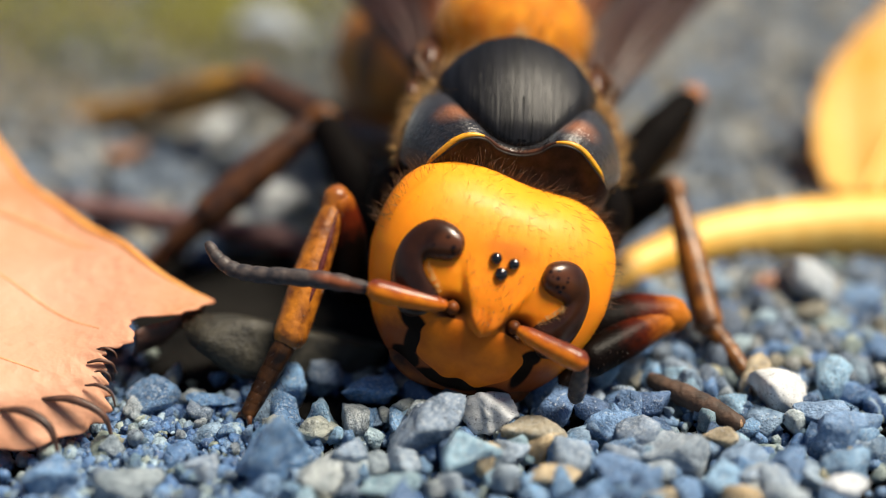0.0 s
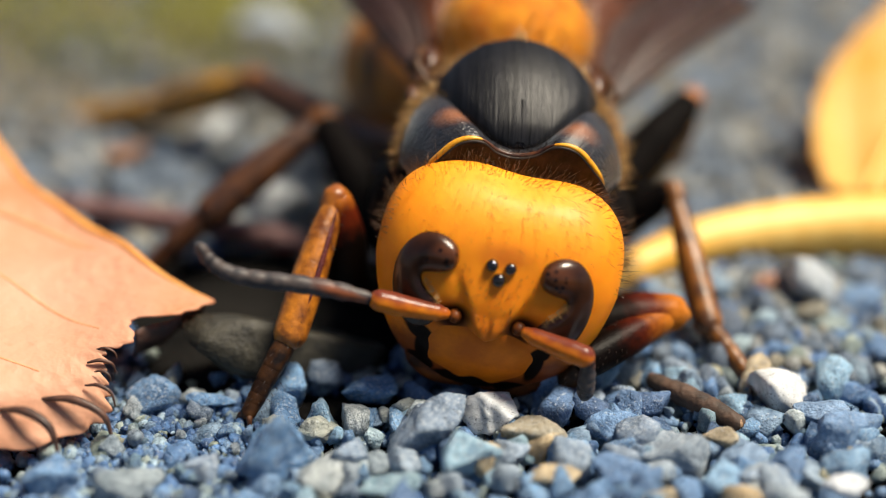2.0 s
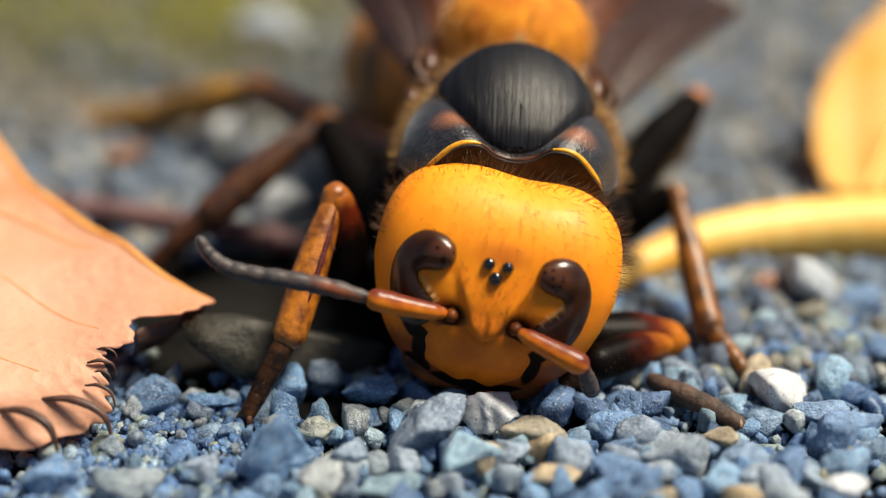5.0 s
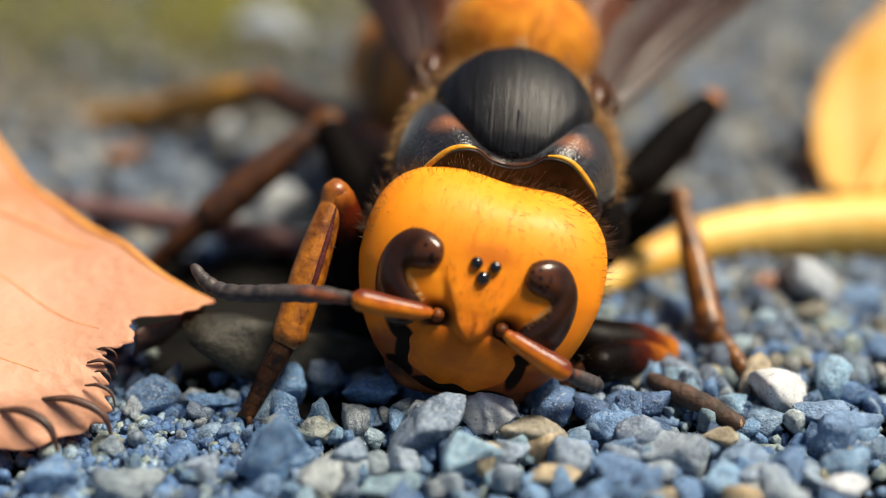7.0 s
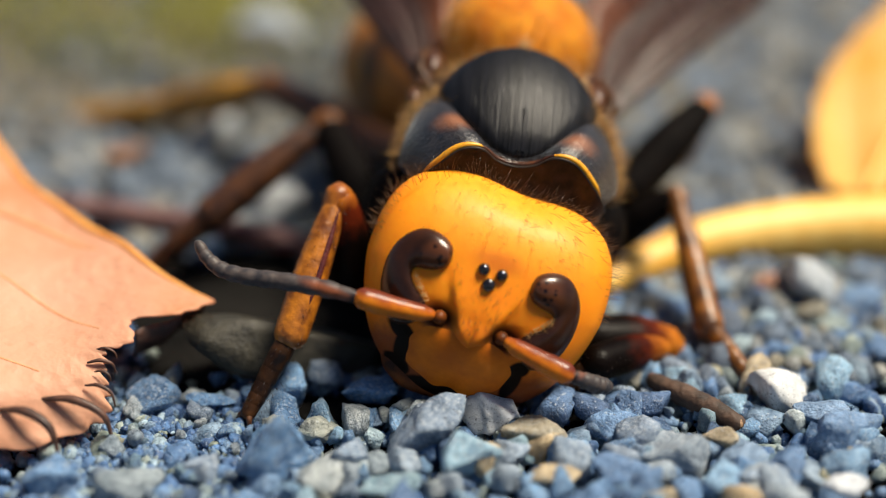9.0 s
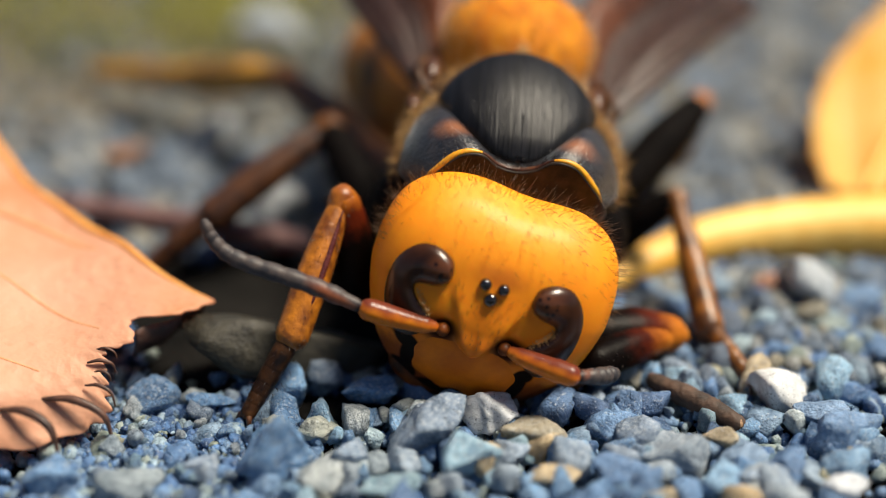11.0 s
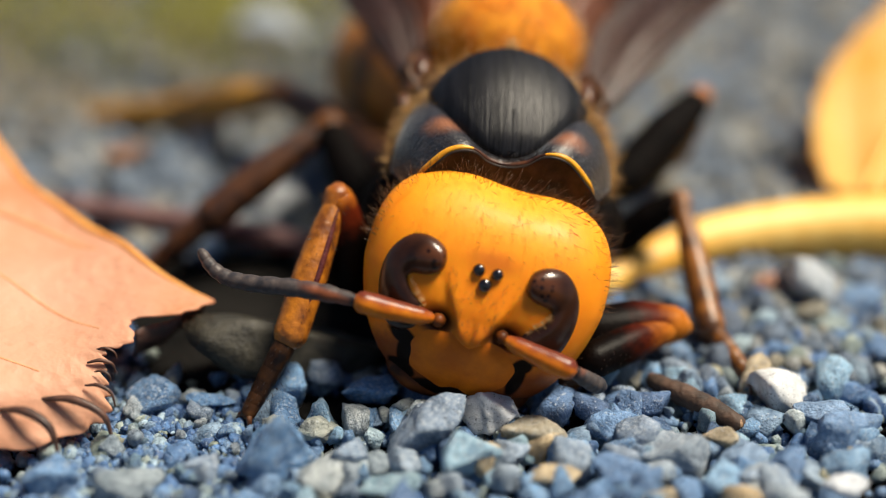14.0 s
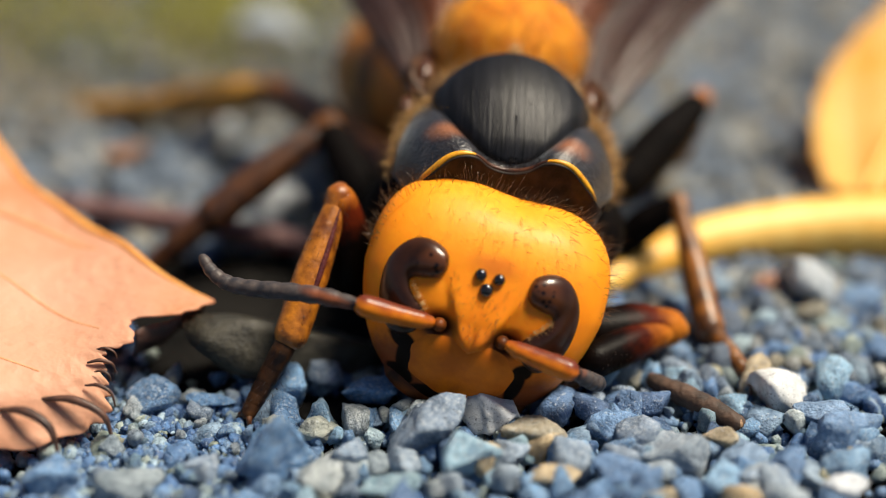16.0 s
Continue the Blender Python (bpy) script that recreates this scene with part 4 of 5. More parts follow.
DRY_OUTLINE = [(-11.15, 44.7), (-11.8, 43.55), (-12.9, 42.9), (-14.3, 42.75), (-14.62, 42.35), (-14.15, 41.5), (-14.7, 41.05), (-15.5, 40.8), (-15.2, 40.4), (-15.4, 40.0), (-15.0, 39.4), (-15.1, 38.8), (-15.7, 38.1), (-18.4, 36.8), (-24, 34.9), (-33, 33.6), (-41, 37), (-44, 45), (-41, 53), (-33, 58.7), (-26.45, 57.7), (-24.5, 55.1), (-20.9, 51.4), (-17.1, 48.6), (-14.6, 46.4)]
dry_leaf = part("dry_leaf", plan_leaf(DRY_OUTLINE, (-27, 44.5), dry_height, lambda u: (0.014 * math.sin(u * 210) + 0.010 * math.sin(u * 87 + 1)) * (0.4 if u < 0.25 else 1 if u < 0.55 else 0.15)), DRY_LEAF)
tagged(dry_leaf, "dry orange-tan fallen leaf with toothed margin on gravel", "leaf")
for pts, r in (([(-40, 46.5), (-30, 49.5), (-22, 49.6), (-17.5, 47.6)], 0.26), ([(-36, 50), (-24, 46.2), (-16, 42.2)], 0.10), ([(-35, 48), (-26, 41), (-18, 39.5)], 0.10), ([(-36, 47.8), (-28, 38), (-20, 36)], 0.10)):
    q = spline(pts, 14)
    part("leaf_vein", tube([(x, y, dry_height(x, y, 0.5) + 0.02 - 0.3 * r) for x, y in q], [r, r * 0.8, r * 0.4], 40, 8), DRY_VEIN, dry_leaf)
rim = spline([(-26.45, 57.6), (-24.5, 55.1), (-20.9, 51.4), (-17.1, 48.6), (-14.6, 46.4), (-11.4, 44.75)], 40)
part("leaf_margin", tube([(x, y, dry_height(x, y, 0.95) - 0.06) for x, y in rim], [0.16, 0.24, 0.24, 0.2, 0.08], 60, 10), DRY_RIM, dry_leaf, "rolled deep orange margin")
for x, y, dx, dy, r, drop in ((-15.4, 40.9, 0.5, -0.1, 0.07, 0.5), (-15.5, 40.3, 0.6, 0.1, 0.10, 0.7), (-15.3, 39.8, 0.4, -0.2, 0.07, 0.4), (-15.3, 39.1, 0.7, -0.3, 0.10, 0.9), (-16.2, 38.3, 1.6, -0.5, 0.20, 1.9), (-17.9, 37.3, 1.3, -0.7, 0.22, 1.8)):
    z = dry_height(x, y, 0.8)
    part("leaf_tooth", tube([(x - 0.9 * dx, y - 0.4 * dy, z - 0.08), (x, y, z + 0.02), (x + dx * 0.8, y + dy * 0.6, z - drop * 0.3), (x + dx, y + dy, max(0.3, z - drop))], [r * 0.5, r, r * 0.8, r * 0.3], 24, 8), DRY_EDGE, dry_leaf)


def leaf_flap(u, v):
    """The turned-under margin below the tip; its dark colour stands for the shade there."""
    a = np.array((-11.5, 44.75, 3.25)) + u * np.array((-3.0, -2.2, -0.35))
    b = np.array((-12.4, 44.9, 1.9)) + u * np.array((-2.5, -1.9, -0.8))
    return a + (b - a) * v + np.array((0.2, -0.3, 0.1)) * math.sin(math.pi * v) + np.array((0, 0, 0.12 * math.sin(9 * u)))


part("leaf_flap", sheet(leaf_flap, 24, 8, 0.12), DRY_EDGE, dry_leaf, "turned-under leaf margin, coloured dark for the shade under the tip")


# ---- the yellow leaf and its stalk ----
def yellow_leaf():
    def f(u, v):
        s = u
        w = 11.0 * math.sin(math.pi * min(1, 0.06 + 0.94 * s)) ** 0.6
        c = np.array([23.5 + 13.2 * s, 62.5 + 19 * s, 0.5 + 10.2 * s])
        t = 2 * v - 1
        edge = 1 + 0.03 * math.sin(u * 60)
        return c + np.array([1.0, -0.25, 0.12]) * (t * w * 0.55 * edge + 3.2) + np.array([0, -0.35, 0.6]) * (1.7 * t * t + 0.3 * math.sin(7 * t + 9 * s))
    lf = part("yellow_leaf", sheet(f, 50, 30, 0.15), YELLOW_LEAF)
    tagged(lf, "bright yellow fallen leaf curled up on gravel", "leaf")
    q = [f(s, 0.5) for s in np.linspace(0.02, 0.95, 9)]
    part("leaf_vein", tube([p + np.array((0, -0.1, 0.1)) for p in q], [0.45, 0.3, 0.12], 30, 8), PETIOLE, lf)
    part("petiole", tube([(34.0, 64.0, 1.7), (33.0, 59.0, 1.75), (27.5, 56.3, 1.7), (21, 56.1, 1.5), (15.5, 55.1, 1.25), (11.5, 53.2, 0.8), (8.6, 51.2, 0.5)], [1.6, 2.1, 2.05, 1.8, 1.45, 1.1, 0.8], 50, 16), PETIOLE, lf, "smooth yellow leaf stalk")
    return lf


yellow_leaf()


# ---- twigs, stem and moss ----
def stick(name, pts, radii, material, label, seed):
    ob = part(name, tube(pts, radii, 40, 14, 1.0, 0.06, seed), material)
    return tagged(ob, label, "twig")


stick("twig", [(10.1, 42.1, 0.45), (11.2, 41.0, 0.5), (12.4, 39.9, 0.45), (13.3, 39.0, 0.35)], [0.42, 0.55, 0.52, 0.4], TWIG, "short broken brown twig lying on gravel", 1)
stick("plant_stem", [(-27, 60.8, 0.9), (-22, 59.8, 1.0), (-15.5, 58.0, 0.95), (-9.5, 56.2, 0.8), (-6.5, 55.0, 0.6)], [0.7, 0.75, 0.72, 0.7, 0.6], PURPLE_STEM, "mauve-brown dry stem lying on gravel", 2)
for x, y, z in ((-22.4, 59.9, 1.0), (-15.2, 57.9, 0.95), (-9.8, 56.3, 0.82)):
    part("stem_node", ball(x, y, z, 0.55, 0.95, 0.9), PURPLE_STEM, bpy.data.objects["plant_stem"])
part("broken_end", ball(13.35, 38.95, 0.36, 0.26, 0.34, 0.36), PETIOLE_DRY, bpy.data.objects["twig"], "pale splintered end")
part("bark_end", ball(10.0, 42.2, 0.45, 0.3, 0.36, 0.4), DRY_EDGE, bpy.data.objects["twig"])


def leaf_scrap(x, y, r, turn, label):
    def f(u, v):
        a, q = u * 2 * math.pi, v * r * (1 + 0.22 * math.sin(3 * u * 2 * math.pi + turn))
        return x + q * math.cos(a), y + 0.8 * q * math.sin(a), 0.7 + 0.5 * v * v + 0.25 * math.sin(a * 2 + turn)
    return tagged(part("leaf_scrap", sheet(f, 26, 7, 0.1, close_u=True), SCRAP), label, "leaf scrap")


leaf_scrap(-22.2, 68.6, 1.35, 0.4, "small curled orange leaf scrap on gravel")


def moss():
    rng = np.random.RandomState(31)
    roots, ways, lens = [], [], []
    for k in range(7000):
        c = ((-30, 110, 14, 12), (-22, 106, 5.5, 7), (-52, 104, 9, 16))[k % 3]
        roots.append((c[0] + c[2] * rng.normal(), c[1] + c[3] * rng.normal(), -0.5))
        ways.append((rng.normal() * 0.4, rng.normal() * 0.4, 1))
        lens.append(rng.uniform(1.4, 3.6))
    return hairs(roots, ways, lens, 0.16, 0.3, 32)


tagged(part("moss_patch", moss(), MOSS), "olive green moss growing among the gravel", "moss", kind="stuff")


# ---- pebbles that stand out ----
def pebble(seed, x, y, z, rx, ry, rz, kind, label):
    p, f = stone_shape(seed, 4, 44)
    rng = np.random.RandomState(seed)
    a = rng.uniform(-0.5, 0.5)
    if rz > rx * 0.99:                     # a pointed stone that stands upright
        p = p * np.stack([1 - 0.7 * p[:, 2], 1 - 0.6 * p[:, 2], np.ones(len(p))], 1)
    p = p * (rx, ry, rz)
    p = p @ np.array([[math.cos(a * 0.4), 0, math.sin(a * 0.4)], [0, 1, 0], [-math.sin(a * 0.4), 0, math.cos(a * 0.4)]])
    ob = part("pebble", bm_from(p, f), STONES[kind])
    ob.location = (x * MM, y * MM, z * MM)
    return tagged(ob, label, "pebble", "pebbles among the gravel")


NAMES = {"speckled": "rough speckled grey pebble lying in gravel", "white": "pale whitish pebble lying in gravel", "tan": "cream tan pebble lying in gravel", "blue": "blue-grey angular pebble lying in gravel",
         "grey": "mid grey angular pebble lying in gravel", "pale": "pale grey rounded pebble lying in gravel", "slab": "large smooth taupe stone, coloured dark for its shade, lying in gravel", "red": "rusty brown pebble lying in gravel"}


def place_pebbles(kind, *rows):
    """rows: x, y, z, half sizes, seed."""
    for x, y, z, rx, ry, rz, seed in rows:
        pebble(seed, x, y, z, rx * 1.1, ry * 1.1, rz * 1.1, kind, NAMES[kind])


place_pebbles("speckled", (-0.73, 38.45, 0.74, 1.62, 1.56, 1.35, 100), (2.89, 36.75, 0.33, 0.76, 0.7, 0.61, 104), (-4.06, 36.7, 0.37, 0.76, 0.76, 0.68, 106), (-1.77, 36.24, 0.32, 0.8, 0.67, 0.58, 107), (9.98, 37.03, 0.54, 1.45, 1.14, 0.98, 108), (13.76, 35.41, 0.32, 1.34, 0.68, 0.59, 110), (-10.48, 35.94, 0.25, 0.85, 0.53, 0.46, 128))
place_pebbles("white", (2.01, 39.51, 0.51, 1.36, 1.06, 0.92, 101), (15.88, 41.29, 0.56, 1.31, 1.17, 1.01, 109), (16.66, 34.79, 0.31, 0.95, 0.65, 0.56, 119))
place_pebbles("tan", (4.04, 38.11, 0.43, 1.41, 0.91, 0.79, 102), (12.26, 37.77, 0.33, 0.75, 0.69, 0.59, 118), (4.66, 35.14, 0.31, 1.07, 0.65, 0.57, 122))
place_pebbles("blue", (1.24, 36.42, 0.53, 1.22, 1.13, 0.97, 103), (-6.85, 35.9, 1.2, 1.25, 1.2, 2.15, 105), (-3.4, 41.58, 0.35, 1.23, 0.74, 0.64, 111), (-13.65, 40.98, 0.39, 1.22, 0.82, 0.71, 114), (-10.84, 40.96, 0.21, 1.11, 0.44, 0.38, 115), (5.55, 36.91, 0.39, 0.98, 0.81, 0.7, 117), (-2.21, 34.72, 0.31, 1.3, 0.65, 0.56, 120), (-16.41, 35.35, 0.44, 1.07, 0.92, 0.79, 126))
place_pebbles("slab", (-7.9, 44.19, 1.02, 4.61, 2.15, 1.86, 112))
place_pebbles("pale", (-15.9, 95.5, 1.3, 3.4, 3.0, 2.3, 133), (-10.34, 60.96, 0.86, 1.79, 1.79, 1.57, 113), (20.45, 50.55, 0.89, 1.86, 1.86, 1.62, 130), (-16.82, 71.97, 0.75, 1.72, 1.58, 1.36, 132))
place_pebbles("grey", (7.21, 40.25, 0.34, 1.18, 0.72, 0.62, 116), (7.57, 35.61, 0.38, 1.32, 0.79, 0.68, 121), (-5.68, 38.57, 0.33, 0.89, 0.7, 0.6, 123), (17.94, 38, 0.46, 1.51, 0.97, 0.84, 124), (9.6, 40.47, 0.34, 0.92, 0.72, 0.62, 125), (-13.16, 34.71, 0.37, 1.3, 0.78, 0.67, 127), (17.1, 39.31, 0.4, 1.16, 0.85, 0.73, 129))
place_pebbles("red", (18.09, 51.01, 0.37, 0.94, 0.79, 0.68, 131))


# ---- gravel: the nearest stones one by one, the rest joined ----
def in_shade_patch(x, y):
    """Bare near-black soil beside the dry leaf and the head, free of gravel, put in for shade."""
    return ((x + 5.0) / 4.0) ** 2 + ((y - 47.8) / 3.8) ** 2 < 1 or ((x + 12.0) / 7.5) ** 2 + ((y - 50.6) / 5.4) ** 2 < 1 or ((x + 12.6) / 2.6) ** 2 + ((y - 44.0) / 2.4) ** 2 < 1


def gap_or_shade(x, y):
    """Deep dark gaps between the larger stones, and a bare patch put in for the head's shade."""
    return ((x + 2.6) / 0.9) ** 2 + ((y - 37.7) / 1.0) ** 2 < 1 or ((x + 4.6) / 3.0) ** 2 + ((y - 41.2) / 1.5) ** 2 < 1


def near_stones():
    shapes = []
    for i in range(14):
        p, f = stone_shape(400 + i, 3, 46)
        bm = bm_from(p, f)
        bm.transform(Matrix.Scale(MM, 4))
        me = bpy.data.meshes.new("stone")
        bm.to_mesh(me)
        bm.free()
        me.shade_smooth()
        me.materials.append(STONES[("blue", "grey", "speckled", "blue", "grey", "blue", "tan", "speckled", "grey", "blue", "grey", "speckled", "grey", "blue")[i]])
        shapes.append(me)
    rng = np.random.RandomState(41)
    for k in range(300):
        x, y = rng.uniform(-17, 19), rng.uniform(33.5, 43.5)
        kind = k % 14 if x > -2 or k % 14 not in (6, 10) else k % 5
        if gap_or_shade(x, y):
            continue
        r = (0.36 + 0.95 * rng.uniform() ** 1.7) * (1.0 if x > -8 else 0.5)
        ob = new("stone", shapes[kind])
        ob.parent = ground
        ob.matrix_basis = Matrix.LocRotScale(Vector((x, y, r * 0.15 + rng.uniform(-0.15, 0.15))) * MM, Euler(rng.uniform(0, 6.28, 3)), Vector((r, r * rng.uniform(0.7, 1.0), r * rng.uniform(0.6, 0.9))))


def gravel_field(seed, label, material, *bands):
    """Thousands of small stones in one mesh; a band: number, x and y range, least and most size, detail, height."""
    rng = np.random.RandomState(seed)
    verts, faces, k = [], [], 0
    shapes = {s: [stone_shape(500 + i, s, 24) for i in range(10)] for s in (1, 2)}
    for n, x0, x1, y0, y1, r0, r1, sub, base in bands:
        for _ in range(n):
            x, y = rng.uniform(x0, x1), rng.uniform(y0, y1)
            r = r0 + (r1 - r0) * rng.uniform() ** 2.2
            if in_shade_patch(x, y) or gap_or_shade(x, y):
                continue
            p, f = shapes[sub][rng.randint(10)]
            m = np.array(Euler(rng.uniform(0, 6.28, 3)).to_matrix())
            q = (p * (1, rng.uniform(0.7, 1), rng.uniform(0.6, 0.9)) * r) @ m.T + (x, y, base + r * 0.2)
            verts.append(q)
            faces.extend([(a + k, b + k, c + k) for a, b, c in f])
            k += len(q)
    me = bpy.data.meshes.new("gravel")
    me.from_pydata((np.vstack(verts) * MM).tolist(), [], faces)
    me.shade_smooth()
    me.materials.append(material)
    tagged(new("gravel", me), label, "gravel", kind="stuff")


gravel_field(43, "loose blue-grey crushed gravel", GRAVEL, (2000, -22, 22, 31, 46, 0.16, 0.62, 2, -0.55), (1300, -20, 6, 32, 44.5, 0.10, 0.42, 2, -0.65), (1500, -18, -6.5, 33.5, 41.5, 0.12, 0.42, 2, -0.35), (1150, -34, 34, 44, 53, 0.25, 1.0, 2, -0.3), (450, 5, 34, 52, 60, 0.25, 1.0, 2, -0.3), (90, -2, 32, 45, 58, 0.8, 1.5, 2, -0.5), (700, -60, 60, 10, 60, 0.5, 1.2, 1, -0.5))
gravel_field(44, "weathered grey-brown gravel with silt", GRAVEL_FAR, (600, -40, 0, 70, 82, 0.35, 1.3, 2, -0.35), (3800, -62, 6, 76, 140, 0.5, 1.9, 1, -0.5), (130, -45, 2, 76, 118, 1.4, 3.2, 2, -0.8), (1300, 5, 66, 70, 140, 0.5, 1.9, 1, -0.45))
gravel_field(45, "pale blue-grey gravel behind the hornet", GRAVEL_PALE, (3200, -40, 42, 51, 76, 0.35, 1.3, 2, -0.35), (2300, -8, 66, 66, 140, 0.5, 1.9, 1, -0.5), (170, -5, 40, 56, 80, 1.0, 2.3, 2, -0.6), (90, -38, -2, 58, 78, 0.8, 1.8, 2, -0.4), (120, -5, 50, 75, 118, 1.4, 3.2, 2, -0.8), (900, 6, 34, 43.5, 60, 0.25, 0.9, 2, -0.28), (130, 6, 32, 42.5, 58, 0.6, 1.3, 2, -0.25))
near_stones()


# ---- what moves: millimetres and degrees, time by time ----
def go(thing, rows):
    walk(thing, [(t, pose(x * MM, y * MM, z * MM, a, b, c)) for t, x, y, z, a, b, c in rows])


def motions():
    go(head, [(0, -1.919, -8, 5.184, 62.58, 18.92, -2.68), (0.5, -1.891, -7.974, 5.285, 65.32, 18.2, -2.17), (1, -1.674, -7.936, 5.265, 66.67, 14.94, -3.98), (1.5, -1.544, -7.905, 5.399, 70.77, 12.01, -5.02), (2, -1.486, -7.926, 5.526, 73.5, 10.32, -5.2), (2.5, -1.451, -7.986, 5.505, 74.65, 9.63, -5.76), (3, -1.458, -7.854, 5.596, 72.79, 9.56, -5.38), (3.5, -1.457, -7.874, 5.58, 74.14, 9.58, -5.13), (4, -1.424, -7.87, 5.605, 74.42, 9.52, -5.64), (6.5, -2.11, -8.335, 5.011, 61.51, 10.01, -8.34), (7, -2.307, -8.325, 5.232, 64.33, 12.08, -5.97), (7.5, -2.391, -8.227, 5.182, 65.22, 13.34, -4.93), (8, -2.462, -8.206, 5.257, 64.66, 15.55, -3.32), (8.5, -2.342, -8.261, 4.791, 59.61, 16.39, -5.99), (9, -2.111, -8.233, 4.811, 63.21, 17.44, -8.27), (11.5, -1.817, -8.232, 4.92, 75.72, 15.97, -7.44), (12, -1.874, -8.313, 5.062, 75.67, 14.83, -7.08), (12.5, -2.018, -8.221, 5.102, 75.52, 14.09, -6.25), (13, -2.061, -8.235, 4.927, 71.06, 13.67, -7.34), (13.5, -2.107, -8.14, 5.065, 68.78, 13.38, -6.64), (14, -2.111, -8.223, 4.949, 66.25, 12.88, -7.86), (14.5, -2.114, -8.229, 4.936, 66.24, 12.9, -7.83), (15, -2.203, -8.292, 4.71, 63.98, 13.67, -7.02), (15.5, -2.155, -8.287, 4.67, 64.42, 13.73, -7.7), (16, -2.149, -8.283, 4.576, 63.72, 14.34, -7.37)])
    go(scape_left, [(0, -1.47, -1.74, 3.3, 0, -0, 0), (0.5, -1.47, -1.74, 3.3, -0.09, 1.02, -0.24), (1, -1.47, -1.74, 3.3, -0.57, 5.29, -2.08), (1.5, -1.47, -1.74, 3.3, -1.01, 7.27, -5.16), (2, -1.47, -1.74, 3.3, -1.41, 8.88, -7.35), (2.5, -1.47, -1.74, 3.3, -1.5, 8.84, -8.38), (3, -1.47, -1.74, 3.3, -1.49, 8.82, -8.38), (3.5, -1.47, -1.74, 3.3, -1.33, 7.71, -8.6), (4, -1.47, -1.74, 3.3, -1.42, 8.38, -8.35), (6.5, -1.47, -1.74, 3.3, -1.62, 13.1, -3.83), (7, -1.47, -1.74, 3.3, -1.42, 11.72, -3.58), (7.5, -1.47, -1.74, 3.3, -1.42, 11.6, -3.69), (8, -1.47, -1.74, 3.3, -0.96, 8.68, -2.38), (8.5, -1.47, -1.74, 3.3, -0.69, 8.02, 0.06), (9, -1.47, -1.74, 3.3, -0.69, 7.98, 0.05), (11.5, -1.47, -1.74, 3.3, -1.08, 7.72, -5.33), (12, -1.47, -1.74, 3.3, -1.15, 7.9, -5.85), (12.5, -1.47, -1.74, 3.3, -1.13, 7.49, -6.38), (13, -1.47, -1.74, 3.3, -1.22, 8.94, -5.1), (13.5, -1.47, -1.74, 3.3, -1.44, 10.86, -4.75), (14, -1.47, -1.74, 3.3, -1.47, 11.07, -4.77), (14.5, -1.47, -1.74, 3.3, -1.43, 11.06, -4.43), (15, -1.47, -1.74, 3.3, -1.14, 9.07, -3.94), (15.5, -1.47, -1.74, 3.3, -1.31, 10.48, -3.91), (16, -1.47, -1.74, 3.3, -1.24, 9.96, -3.86)])
    go(flag_left, [(0, -5.218, -2.066, 3.331, 0, -0, 0), (0.5, -5.218, -2.05, 3.398, -0.18, 1.28, 0.31), (1, -5.208, -1.93, 3.679, -0.25, 11.88, -2.3), (1.5, -5.197, -1.73, 3.811, -0.74, 24.82, -8.29), (2, -5.178, -1.589, 3.917, -0.47, 25.25, -11.2), (2.5, -5.175, -1.522, 3.915, -0.14, 25.15, -13.79), (3, -5.175, -1.523, 3.914, -0.13, 25.04, -13.69), (3.5, -5.186, -1.507, 3.841, 0.09, 24.42, -14.44), (4, -5.18, -1.524, 3.884, 0.03, 24.75, -14.55), (6.5, -5.125, -1.821, 4.189, -0.14, 8.01, -1.44), (7, -5.145, -1.836, 4.099, -0.32, 2.75, 0.48), (7.5, -5.147, -1.829, 4.091, -0.5, 1.38, 1.3), (8, -5.18, -1.911, 3.901, -1.06, -1.52, 3.39), (8.5, -5.176, -2.07, 3.857, 0.04, 1.76, -0.48), (9, -5.176, -2.069, 3.854, 0.01, 6.44, -1.53), (11.5, -5.193, -1.719, 3.84, 1.4, 18.81, -15.13), (12, -5.191, -1.686, 3.852, 1.73, 17.13, -15.03), (12.5, -5.194, -1.651, 3.825, 2.08, 10.64, -11.23), (13, -5.181, -1.735, 3.92, 1.63, 8.85, -8.43), (13.5, -5.158, -1.759, 4.045, 1.18, 5.63, -5.37), (14, -5.155, -1.758, 4.058, 0.68, 4.35, -3.24), (14.5, -5.155, -1.781, 4.057, 0.57, 3.96, -2.75), (15, -5.179, -1.811, 3.927, 0.69, 2.68, -2.78), (15.5, -5.162, -1.814, 4.019, 0.55, 3.1, -2.44), (16, -5.168, -1.816, 3.985, 0.47, 2.78, -2.09)])
